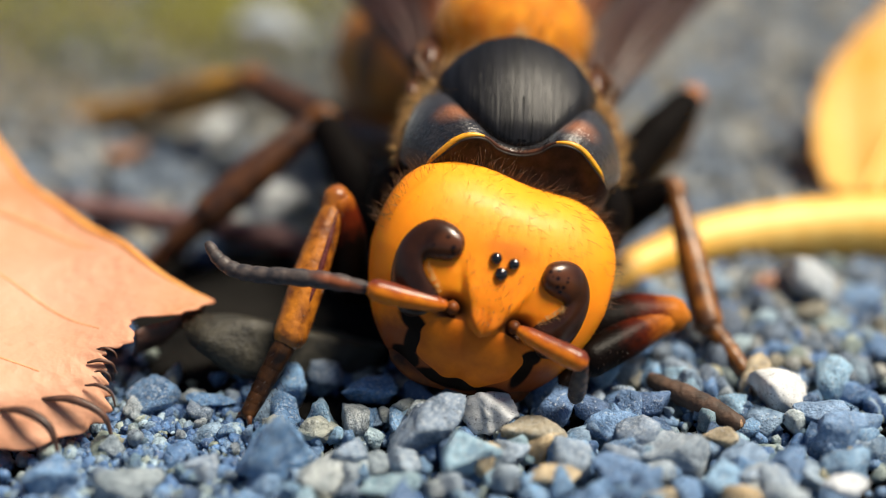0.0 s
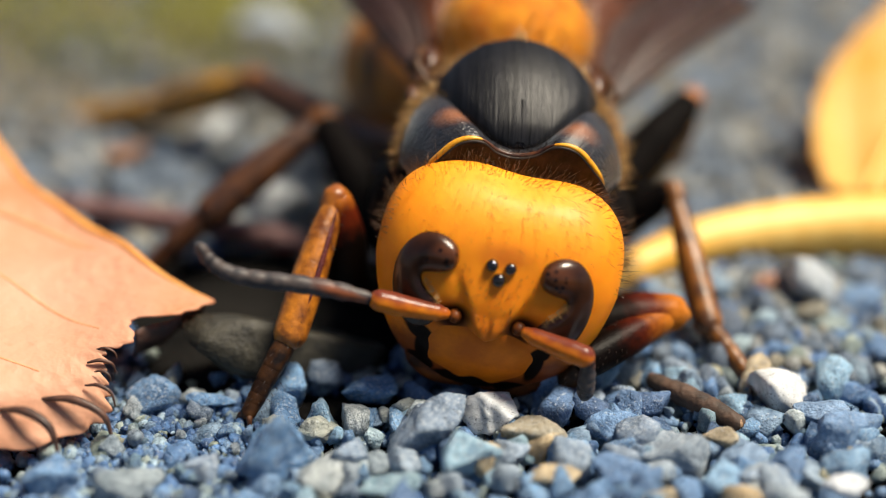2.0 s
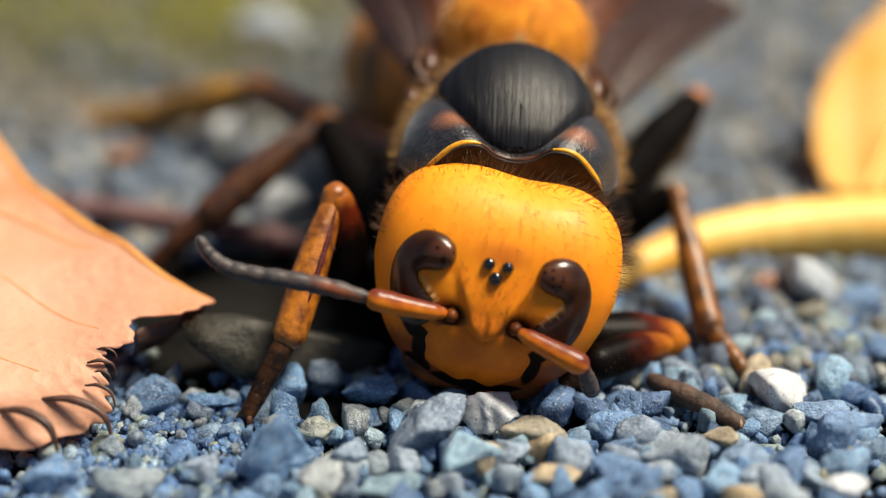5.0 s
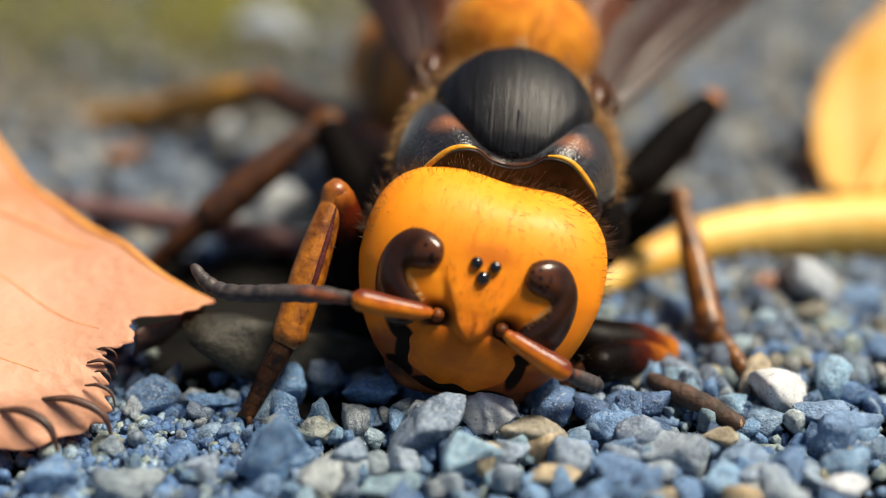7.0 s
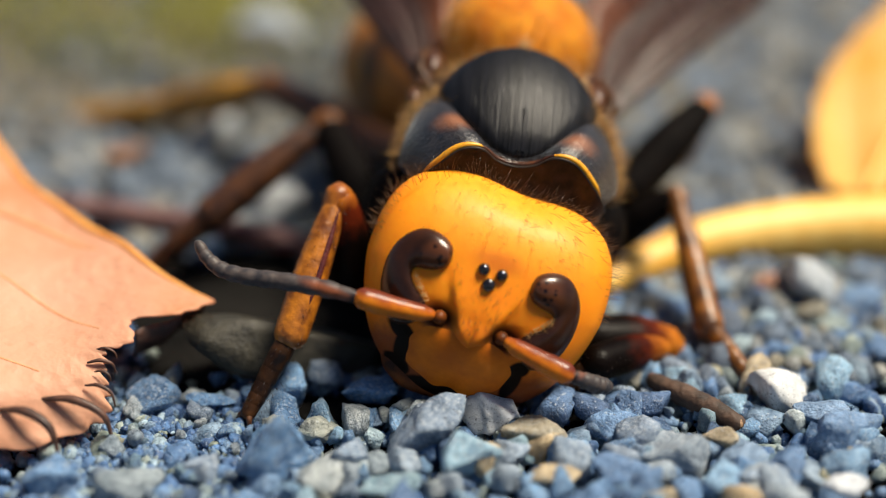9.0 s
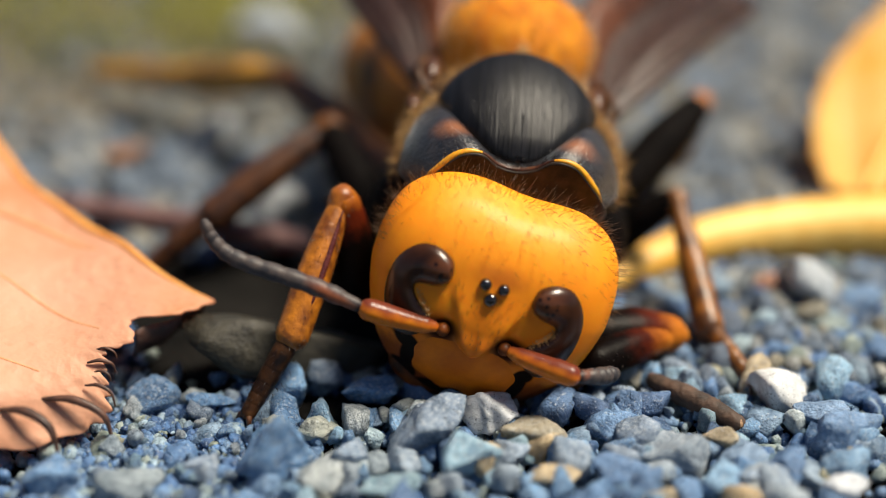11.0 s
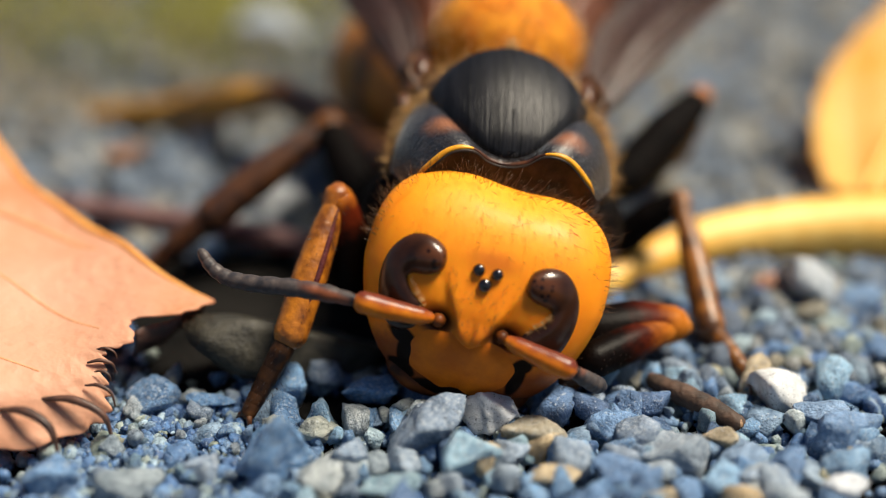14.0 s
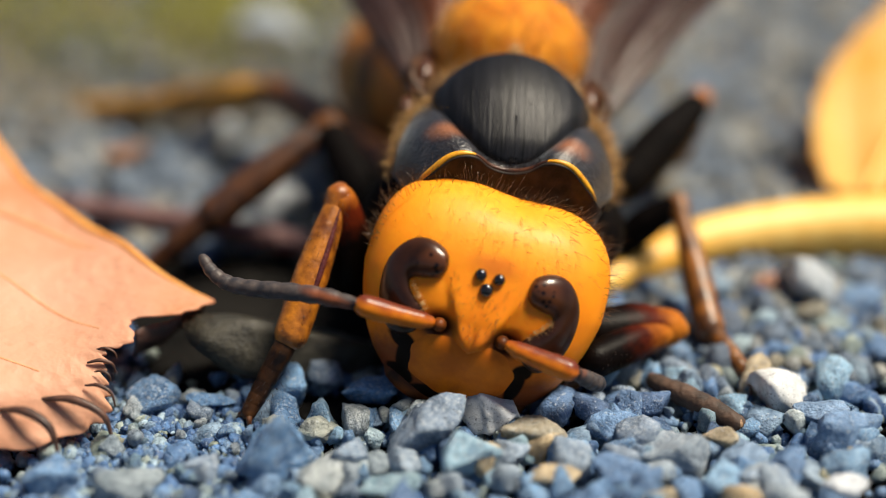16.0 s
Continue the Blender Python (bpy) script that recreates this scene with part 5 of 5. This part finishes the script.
    go(scape_right, [(0, 1.2, -1.77, 3.32, 0, -0, 0), (0.5, 1.2, -1.77, 3.32, -0.37, -1.56, 0.37), (1, 1.2, -1.77, 3.32, -0.1, 0.65, 0.62), (1.5, 1.2, -1.77, 3.32, -0.36, 1.07, 1.59), (2, 1.2, -1.77, 3.32, -0.49, 1.49, 2.2), (2.5, 1.2, -1.77, 3.32, -0.8, 2.72, 3.83), (3, 1.2, -1.77, 3.32, 0.3, 2.1, 0.07), (3.5, 1.2, -1.77, 3.32, -0.12, 1.03, 0.86), (4, 1.2, -1.77, 3.32, 0.13, 1.08, 0.1), (6.5, 1.2, -1.77, 3.32, 4.93, 19.27, -9.9), (7, 1.2, -1.77, 3.32, 4.3, 14.15, -9.05), (7.5, 1.2, -1.77, 3.32, 3.17, 6.43, -7.53), (8, 1.2, -1.77, 3.32, 3.24, 4.45, -8.43), (8.5, 1.2, -1.77, 3.32, 2.51, 7.59, -4.72), (9, 1.2, -1.77, 3.32, 0.77, 6.43, 0.86), (11.5, 1.2, -1.77, 3.32, -2.71, 2.92, 9.84), (12, 1.2, -1.77, 3.32, -2.28, 2.75, 8.4), (12.5, 1.2, -1.77, 3.32, -1.76, 1.75, 6.16), (13, 1.2, -1.77, 3.32, -0.64, 3.92, 4.05), (13.5, 1.2, -1.77, 3.32, 0.81, 4.31, -0.42), (14, 1.2, -1.77, 3.32, 1.23, 8.18, 0.27), (14.5, 1.2, -1.77, 3.32, 1.19, 8.21, 0.44), (15, 1.2, -1.77, 3.32, 0.72, 7.87, 1.9), (15.5, 1.2, -1.77, 3.32, 0.41, 7.81, 3.01), (16, 1.2, -1.77, 3.32, 0.02, 6.61, 3.54)])
    go(flag_right, [(0, 4.473, -2.278, 4.435, 0, -0, 0), (0.5, 4.444, -2.249, 4.527, -2.34, -0.86, 0.14), (1, 4.491, -2.24, 4.398, -6.15, 1.21, -4.76), (1.5, 4.506, -2.179, 4.377, -10.1, 0.54, -5.96), (2, 4.517, -2.141, 4.354, -12.3, -0.33, -5.85), (2.5, 4.548, -2.039, 4.285, -11.8, -0.64, -5.04), (3, 4.512, -2.28, 4.311, -9.7, -2, -1.64), (3.5, 4.5, -2.226, 4.377, -9.4, -1.95, -1.57), (4, 4.494, -2.274, 4.372, -8.67, -2.09, -0.98), (6.5, 4.487, -2.954, 3.247, 23.79, -19.98, 27.41), (7, 4.5, -2.893, 3.561, 14.86, -24.15, 32.86), (7.5, 4.47, -2.776, 4.032, 14.14, -25.96, 35.16), (8, 4.427, -2.825, 4.147, 12.32, -29.01, 39.4), (8.5, 4.531, -2.603, 3.969, 14.87, -31.2, 41.46), (9, 4.584, -2.242, 4.055, 11.26, -32.33, 44.06), (11.5, 4.555, -1.649, 4.289, 24.26, -34.46, 42.43), (12, 4.555, -1.743, 4.296, 20.8, -34.02, 43.01), (12.5, 4.538, -1.886, 4.349, 9.17, -37.32, 51.7), (13, 4.568, -2.028, 4.214, 2.71, -39.12, 57.7), (13.5, 4.543, -2.318, 4.178, 9.83, -30.28, 41.77), (14, 4.599, -2.286, 3.947, 13.88, -21.36, 29.6), (14.5, 4.601, -2.274, 3.945, 16.07, -20.5, 28.43), (15, 4.609, -2.179, 3.97, 20.21, -20.09, 27.71), (15.5, 4.616, -2.107, 3.976, 20.74, -20.24, 27.85), (16, 4.604, -2.068, 4.05, 22.13, -20.67, 28.21)])
    go(thorax, [(0, -0.685, -3.119, 11.486, 18.26, 6.04, 1.16), (0.5, -0.675, -3.226, 11.454, 18.13, 5.44, -0.13), (1, -0.713, -3.241, 11.429, 18.36, 5.67, 0.48), (1.5, -0.727, -3.322, 11.435, 18.11, 5.2, 0.18), (2, -0.727, -3.319, 11.412, 17.95, 4.85, 0.08), (2.5, -0.727, -3.337, 11.375, 17.89, 4.85, 0.07), (3, -0.697, -3.36, 11.375, 17.72, 5.63, 0.44), (3.5, -0.684, -3.301, 11.267, 17.77, 5.44, 0.54), (4, -0.7, -3.262, 11.305, 17.99, 4.66, 0.14), (6.5, -0.894, -3.521, 11.05, 19.13, 6.64, -1.35), (7, -0.871, -3.426, 11.006, 18.75, 5.95, -2.44), (7.5, -0.871, -3.448, 10.991, 18.87, 6.3, -2.32), (8, -0.812, -3.36, 11.039, 18.88, 7.45, -1.21), (8.5, -0.742, -3.191, 10.938, 18.28, 7.49, -0.87), (9, -0.684, -3.205, 10.954, 18.18, 8.07, -0.29), (11.5, -0.733, -3.42, 10.711, 18.06, 6.24, -0.04), (12, -0.898, -3.441, 10.795, 18.08, 5.37, 0.2), (12.5, -1.064, -3.417, 10.858, 18.45, 5.63, 0.97), (13, -1.105, -3.421, 10.843, 18.39, 5.69, 1.01), (13.5, -1.134, -3.343, 10.979, 18.27, 5.56, 0.75), (14, -1.15, -3.259, 10.934, 18.1, 5.56, 0.64), (14.5, -1.149, -3.323, 10.873, 18.09, 6.26, 0.82), (15, -1.149, -3.355, 10.786, 18.14, 5.91, 0.73), (15.5, -1.121, -3.404, 10.753, 18.49, 6.37, 1.13), (16, -1.027, -3.42, 10.714, 18.46, 5.97, 0.19)])
    go(abdomen, [(0, -1, 11, 8, 0, -0, 0), (0.5, -0.733, 10.89, 7.938, -0.11, -0.59, -1.27), (1, -0.89, 10.878, 7.955, 0.11, -0.36, -0.69), (1.5, -0.838, 10.785, 7.912, -0.13, -0.84, -0.95), (2, -0.808, 10.783, 7.857, -0.28, -1.19, -1.05), (2.5, -0.808, 10.761, 7.807, -0.34, -1.19, -1.05), (3, -0.876, 10.727, 7.779, -0.53, -0.42, -0.66), (3.5, -0.872, 10.791, 7.672, -0.47, -0.61, -0.57), (4, -0.782, 10.845, 7.749, -0.24, -1.38, -0.99), (6.5, -0.767, 10.614, 7.694, 0.85, 0.62, -2.59), (7, -0.526, 10.702, 7.573, 0.49, -0.08, -3.64), (7.5, -0.558, 10.684, 7.582, 0.6, 0.28, -3.54), (8, -0.738, 10.779, 7.641, 0.58, 1.42, -2.43), (8.5, -0.743, 10.937, 7.426, -0, 1.45, -2.03), (9, -0.811, 10.916, 7.427, -0.12, 2.03, -1.44), (11.5, -0.843, 10.678, 7.132, -0.2, 0.2, -1.17), (12, -1.032, 10.656, 7.219, -0.17, -0.67, -0.93), (12.5, -1.353, 10.689, 7.359, 0.2, -0.4, -0.21), (13, -1.41, 10.682, 7.331, 0.14, -0.34, -0.16), (13.5, -1.389, 10.764, 7.453, 0.02, -0.47, -0.41), (14, -1.389, 10.849, 7.375, -0.14, -0.47, -0.5), (14.5, -1.448, 10.778, 7.311, -0.17, 0.22, -0.32), (15, -1.418, 10.746, 7.225, -0.12, -0.13, -0.41), (15.5, -1.471, 10.703, 7.256, 0.22, 0.34, -0.05), (16, -1.184, 10.692, 7.207, 0.2, -0.06, -0.99)])
    go(wing_left, [(0, -5.434, 4.762, 11.081, 0, -0, 0), (0.5, -5.336, 4.759, 10.985, 0.62, 0.09, 1.07), (1, -5.418, 4.689, 10.995, 0.68, 0.1, 1.18), (1.5, -5.42, 4.63, 10.943, 1.09, 0.18, 1.73), (2, -5.418, 4.643, 10.876, 1.48, 0.26, 2.26), (2.5, -5.418, 4.624, 10.832, 1.81, 0.31, 2.75), (3, -5.404, 4.569, 10.885, 1.74, 0.17, 3.25), (3.5, -5.4, 4.623, 10.757, 2.39, 0.35, 3.85), (4, -5.397, 4.699, 10.748, 2.21, 0.39, 3.25), (6.5, -5.448, 4.536, 10.73, 0.94, 1.46, -4.57), (7, -5.353, 4.733, 10.594, 1.31, 1.68, -4.6), (7.5, -5.356, 4.698, 10.619, 1.4, 1.53, -3.7), (8, -5.358, 4.7, 10.767, 0.93, 1.08, -2.85), (8.5, -5.315, 4.858, 10.619, 1.79, 1.09, -0.84), (9, -5.287, 4.795, 10.676, 1.95, 0.78, 0.92), (11.5, -5.393, 4.543, 10.25, 4.43, 1.69, 2.25), (12, -5.602, 4.501, 10.267, 4.31, 1.74, 1.79), (12.5, -5.831, 4.457, 10.387, 3.68, 1.58, 1.2), (13, -5.879, 4.449, 10.37, 3.6, 1.7, 0.54), (13.5, -5.893, 4.557, 10.495, 2.82, 1.42, 0.02), (14, -5.903, 4.658, 10.435, 2.88, 1.55, -0.38), (14.5, -5.905, 4.574, 10.428, 2.92, 1.67, -0.82), (15, -5.904, 4.546, 10.309, 3.38, 2.03, -1.32), (15.5, -5.893, 4.457, 10.339, 3.24, 2.09, -1.86), (16, -5.728, 4.521, 10.262, 3.57, 2.19, -1.55)])
    go(wing_right, [(0, 4.915, 3.84, 9.347, 0, -0, 0), (0.5, 5.007, 3.604, 9.36, -0.26, 0.31, -0.81), (1, 4.93, 3.645, 9.325, -0.2, 0.72, -3.4), (1.5, 4.936, 3.531, 9.363, -1.4, 2.03, -7.46), (2, 4.946, 3.524, 9.362, -2.11, 2.48, -7.94), (2.5, 4.946, 3.503, 9.319, -2.77, 2.69, -6.94), (3, 4.946, 3.512, 9.235, -3.53, 2.86, -5.06), (3.5, 4.957, 3.585, 9.14, -4.16, 3.18, -4.83), (4, 4.974, 3.591, 9.267, -3.97, 2.93, -3.75), (6.5, 4.83, 3.174, 8.871, 1.81, 0.57, -8.8), (7, 4.919, 3.17, 8.866, 3.86, -0.32, -9.68), (7.5, 4.909, 3.159, 8.824, 3.81, -0.31, -9.59), (8, 4.897, 3.36, 8.767, 3.67, -0.21, -9.73), (8.5, 4.948, 3.572, 8.623, 2.87, 0.28, -10.13), (9, 4.968, 3.612, 8.578, 2.14, 0.66, -10.17), (11.5, 4.929, 3.404, 8.484, 0.15, 1.23, -7.61), (12, 4.75, 3.405, 8.656, 0.42, 0.84, -6.14), (12.5, 4.527, 3.503, 8.722, 1.46, 0.37, -6.73), (13, 4.478, 3.503, 8.696, 2.72, -0.33, -6.64), (13.5, 4.464, 3.562, 8.847, 2.37, -0.22, -6.23), (14, 4.452, 3.641, 8.789, 2.69, -0.47, -5.88), (14.5, 4.432, 3.589, 8.657, 3.37, -0.93, -5.47), (15, 4.442, 3.546, 8.6, 3.75, -1.26, -4.95), (15.5, 4.445, 3.533, 8.54, 4.18, -1.57, -4.62), (16, 4.606, 3.427, 8.535, 4.33, -1.88, -3.61)])
    go(LEGS["FL"], [(0, -12.933, -12.127, 0.3, 0, -0, 0), (0.5, -12.933, -12.127, 0.3, 0, -0, 0), (1, -12.933, -12.127, 0.3, 0.43, -0.09, -0.12), (1.5, -12.933, -12.127, 0.3, 0.09, -0.23, 0.16), (2, -12.933, -12.127, 0.3, 0.09, -0.23, 0.16), (2.5, -12.933, -12.127, 0.3, 0.09, -0.23, 0.16), (3, -12.933, -12.127, 0.3, 0.05, -0.38, 0.31), (3.5, -12.933, -12.127, 0.3, 0.05, -0.38, 0.31), (4, -12.933, -12.127, 0.3, 0.76, -0.5, 0.07), (6.5, -12.933, -12.127, 0.3, 5.54, -0.86, -1.83), (7, -12.933, -12.127, 0.3, 7.13, -0.98, -2.44), (7.5, -12.933, -12.127, 0.3, 7.9, -0.83, -2.89), (8, -12.933, -12.127, 0.3, 6.12, -0.72, -2.2), (8.5, -12.933, -12.127, 0.3, 5.16, -0.47, -1.98), (9, -12.933, -12.127, 0.3, 3.1, -0.09, -1.36), (11.5, -12.933, -12.127, 0.3, 2.89, 0.84, -2.05), (12, -12.933, -12.127, 0.3, 2.51, 0.7, -1.77), (12.5, -12.933, -12.127, 0.3, 2.85, 0.3, -1.58), (13, -12.933, -12.127, 0.3, 2.85, 0.3, -1.58), (13.5, -12.933, -12.127, 0.3, 2.72, -0.22, -1.08), (14, -12.933, -12.127, 0.3, 2.72, -0.22, -1.08), (14.5, -12.933, -12.127, 0.3, 2.72, -0.22, -1.08), (15, -12.933, -12.127, 0.3, 3.1, -0.09, -1.36), (15.5, -12.933, -12.127, 0.3, 3.1, -0.09, -1.36), (16, -12.933, -12.127, 0.3, 3.52, 0.05, -1.67)])
    go(LEGS["FR"], [(0, 1.377, -10.445, 0.3, 0, -0, 0), (0.5, 1.377, -10.445, 0.3, 0.04, -0.16, 0.08), (1, 1.377, -10.445, 0.3, 0.19, -0.43, 0.02), (1.5, 1.377, -10.445, 0.3, 0.35, -0.7, -0.04), (2, 1.377, -10.445, 0.3, 0.58, -1.05, -0.2), (2.5, 1.377, -10.445, 0.3, 1.27, -1.64, -1.16), (3, 1.377, -10.445, 0.3, 1.97, -2.22, -2.12), (3.5, 1.377, -10.445, 0.3, -0.12, 1, -0.84), (4, 1.377, -10.445, 0.3, -2.7, 5.31, 0.45), (6.5, 1.377, -10.445, 0.3, -10.82, 19.89, 3.31), (7, 1.377, -10.445, 0.3, -11.04, 20.24, 3.49), (7.5, 1.377, -10.445, 0.3, -10.34, 18.57, 4.21), (8, 1.377, -10.445, 0.3, -9.62, 16.82, 4.81), (8.5, 1.377, -10.445, 0.3, -9.27, 16.35, 4.36), (9, 1.377, -10.445, 0.3, -8.93, 15.88, 3.9), (11.5, 1.377, -10.445, 0.3, -5.12, 9.45, 1.64), (12, 1.377, -10.445, 0.3, -4.65, 8.91, 1.03), (12.5, 1.377, -10.445, 0.3, -3.54, 6.93, 0.63), (13, 1.377, -10.445, 0.3, -2.33, 4.86, 0.04), (13.5, 1.377, -10.445, 0.3, -2.44, 4.94, 0.22), (14, 1.377, -10.445, 0.3, -2.54, 5.03, 0.4), (14.5, 1.377, -10.445, 0.3, -3.76, 6.48, 1.84), (15, 1.377, -10.445, 0.3, -4.87, 7.88, 3.16), (15.5, 1.377, -10.445, 0.3, -4.7, 7.73, 2.85), (16, 1.377, -10.445, 0.3, -4.52, 7.58, 2.54)])
    go(LEGS["ML"], [(0, -20.764, 1.851, 0.3, 0, -0, 0), (0.5, -20.764, 1.851, 0.3, 0, -0, 0), (1, -20.764, 1.851, 0.3, -0.82, 0.41, 0.84), (1.5, -20.764, 1.851, 0.3, -2.1, 0.99, 2.2), (2, -20.764, 1.851, 0.3, -2.05, 1.24, 1.97), (2.5, -20.764, 1.851, 0.3, -2.05, 1.24, 1.97), (3, -20.764, 1.851, 0.3, -3, 1.74, 2.96), (3.5, -20.764, 1.851, 0.3, -4.48, 2.35, 4.63), (4, -20.764, 1.851, 0.3, -3.82, 1.94, 3.98), (6.5, -20.764, 1.851, 0.3, -0.04, 1.33, -0.77), (7, -20.764, 1.851, 0.3, -0.05, 1.45, -0.84), (7.5, -20.764, 1.851, 0.3, -0.05, 1.45, -0.84), (8, -20.764, 1.851, 0.3, -0.03, 1.3, -0.76), (8.5, -20.764, 1.851, 0.3, -0.05, 1.45, -0.84), (9, -20.764, 1.851, 0.3, -0.06, 1.59, -0.92), (11.5, -20.764, 1.851, 0.3, -2.83, 3.72, 1.47), (12, -20.764, 1.851, 0.3, -2.83, 3.72, 1.47), (12.5, -20.764, 1.851, 0.3, -1.75, 3.16, 0.35), (13, -20.764, 1.851, 0.3, -1.75, 3.16, 0.35), (13.5, -20.764, 1.851, 0.3, -0.5, 2.33, -0.79), (14, -20.764, 1.851, 0.3, -0.5, 2.33, -0.79), (14.5, -20.764, 1.851, 0.3, -2.02, 3, 0.82), (15, -20.764, 1.851, 0.3, -2.99, 3.5, 1.82), (15.5, -20.764, 1.851, 0.3, -2.99, 3.5, 1.82), (16, -20.764, 1.851, 0.3, -2.02, 3, 0.82)])
    go(LEGS["MR"], [(0, 10.861, -9.659, 0.3, 0, -0, 0), (0.5, 10.861, -9.659, 0.3, -1.12, -0.12, -0.29), (1, 10.861, -9.659, 0.3, -1.12, -0.12, -0.29), (1.5, 10.861, -9.659, 0.3, -1.48, -0.27, -0.19), (2, 10.861, -9.659, 0.3, -1.48, -0.27, -0.19), (2.5, 10.861, -9.659, 0.3, -1.48, -0.27, -0.19), (3, 10.861, -9.659, 0.3, -2.32, -0.35, -0.42), (3.5, 10.861, -9.659, 0.3, -2.32, -0.35, -0.42), (4, 10.861, -9.659, 0.3, -2.36, -0.24, -0.63), (6.5, 10.861, -9.659, 0.3, -5.16, 0.15, -2.64), (7, 10.861, -9.659, 0.3, -5.21, 0.26, -2.86), (7.5, 10.861, -9.659, 0.3, -5.21, 0.26, -2.86), (8, 10.861, -9.659, 0.3, -4.8, 0.2, -2.55), (8.5, 10.861, -9.659, 0.3, -5.52, 0.1, -2.74), (9, 10.861, -9.659, 0.3, -4.59, -0.13, -1.86), (11.5, 10.861, -9.659, 0.3, -5.35, -0.23, -2.05), (12, 10.861, -9.659, 0.3, -4.71, 0.09, -2.32), (12.5, 10.861, -9.659, 0.3, -4.71, 0.09, -2.32), (13, 10.861, -9.659, 0.3, -5.16, 0.15, -2.64), (13.5, 10.861, -9.659, 0.3, -5.21, 0.26, -2.86), (14, 10.861, -9.659, 0.3, -5.98, 0.15, -3.06), (14.5, 10.861, -9.659, 0.3, -6.34, 0.1, -3.15), (15, 10.861, -9.659, 0.3, -7.43, -0.17, -3.22), (15.5, 10.861, -9.659, 0.3, -7.34, -0.27, -2.98), (16, 10.861, -9.659, 0.3, -7.34, -0.27, -2.98)])
    go(LEGS["HL"], [(0, -32.947, 24.923, 0.224, 0.53, -2.6, -5.07), (0.5, -32.947, 24.916, 0.211, 0.51, -2.56, -4.97), (1, -32.947, 24.91, 0.198, 0.49, -2.51, -4.84), (1.5, -32.947, 24.903, 0.185, 0.47, -2.46, -4.72), (2, -32.947, 24.896, 0.173, 0.45, -2.42, -4.61), (2.5, -32.947, 24.889, 0.16, 0.43, -2.38, -4.49), (3, -32.947, 24.882, 0.147, 0.41, -2.34, -4.38), (3.5, -33.142, 24.761, -0.082, 0.11, -1.94, -2.98), (4, -33.337, 24.639, -0.311, -0.19, -1.51, -1.51), (6.5, -33.077, 24.761, -0.082, 0.24, -1.14, -2.32), (7, -32.933, 24.761, -0.082, 0.18, -0.8, -1.67), (7.5, -32.789, 24.761, -0.082, 0.12, -0.45, -1.02), (8, -32.644, 24.761, -0.082, 0.07, -0.08, -0.33), (8.5, -32.688, 24.862, 0.109, 0.26, -0.14, -0.99), (9, -32.731, 24.964, 0.3, 0.44, -0.17, -1.6), (11.5, -30.221, 26.873, 3.891, 5.46, 5.93, -10.26), (12, -30.654, 25.858, 1.981, 3.57, 1.89, -9.05), (12.5, -31.519, 25.126, 0.606, 2.1, 0.48, -5.97), (13, -31.736, 25.106, 0.567, 1.81, 0.88, -4.48), (13.5, -31.952, 25.086, 0.529, 1.52, 1.31, -2.93), (14, -31.909, 25.025, 0.415, 1.34, 1.04, -2.72), (14.5, -31.866, 24.964, 0.3, 1.16, 0.78, -2.51), (15, -31.837, 25.086, 0.529, 1.52, 0.98, -3.39), (15.5, -31.808, 25.207, 0.758, 1.87, 1.2, -4.25), (16, -31.779, 25.329, 0.988, 2.22, 1.43, -5.06)])
    go(LEGS["HR"], [(0, 9.75, 12.74, 0.3, 0, -0, 0), (0.5, 9.75, 12.74, 0.3, 0.27, 0.65, 0.29), (1, 9.75, 12.74, 0.3, 0, -0.29, -0.15), (1.5, 9.75, 12.74, 0.3, 0, -0.29, -0.15), (2, 9.75, 12.74, 0.3, 1.33, -0.35, -0.39), (2.5, 9.75, 12.74, 0.3, 1.33, -0.35, -0.39), (3, 9.75, 12.74, 0.3, 1.73, -0.36, -0.46), (3.5, 9.75, 12.74, 0.3, 2.65, -0.4, -0.62), (4, 9.75, 12.74, 0.3, 0.1, -1.52, -0.8), (6.5, 9.75, 12.74, 0.3, 2.76, 6.9, 3.38), (7, 9.75, 12.74, 0.3, 1.61, 6.9, 3.47), (7.5, 9.75, 12.74, 0.3, 1.61, 6.9, 3.47), (8, 9.75, 12.74, 0.3, 3.21, 6.85, 3.32), (8.5, 9.75, 12.74, 0.3, 3.75, 6.16, 2.88), (9, 9.75, 12.74, 0.3, 4.06, 4.53, 1.93), (11.5, 9.75, 12.74, 0.3, 2.63, 2.71, 1.08), (12, 9.75, 12.74, 0.3, 2.15, 3.05, 1.32), (12.5, 9.75, 12.74, 0.3, 0.16, 2.49, 1.27), (13, 9.75, 12.74, 0.3, 0.13, 2.8, 1.43), (13.5, 9.75, 12.74, 0.3, 0.13, 2.8, 1.43), (14, 9.75, 12.74, 0.3, 0.13, 2.8, 1.43), (14.5, 9.75, 12.74, 0.3, 0.13, 2.8, 1.43), (15, 9.75, 12.74, 0.3, 1.27, 2.8, 1.3), (15.5, 9.75, 12.74, 0.3, 1.27, 2.8, 1.3), (16, 9.75, 12.74, 0.3, 1.27, 2.8, 1.3)])


motions()
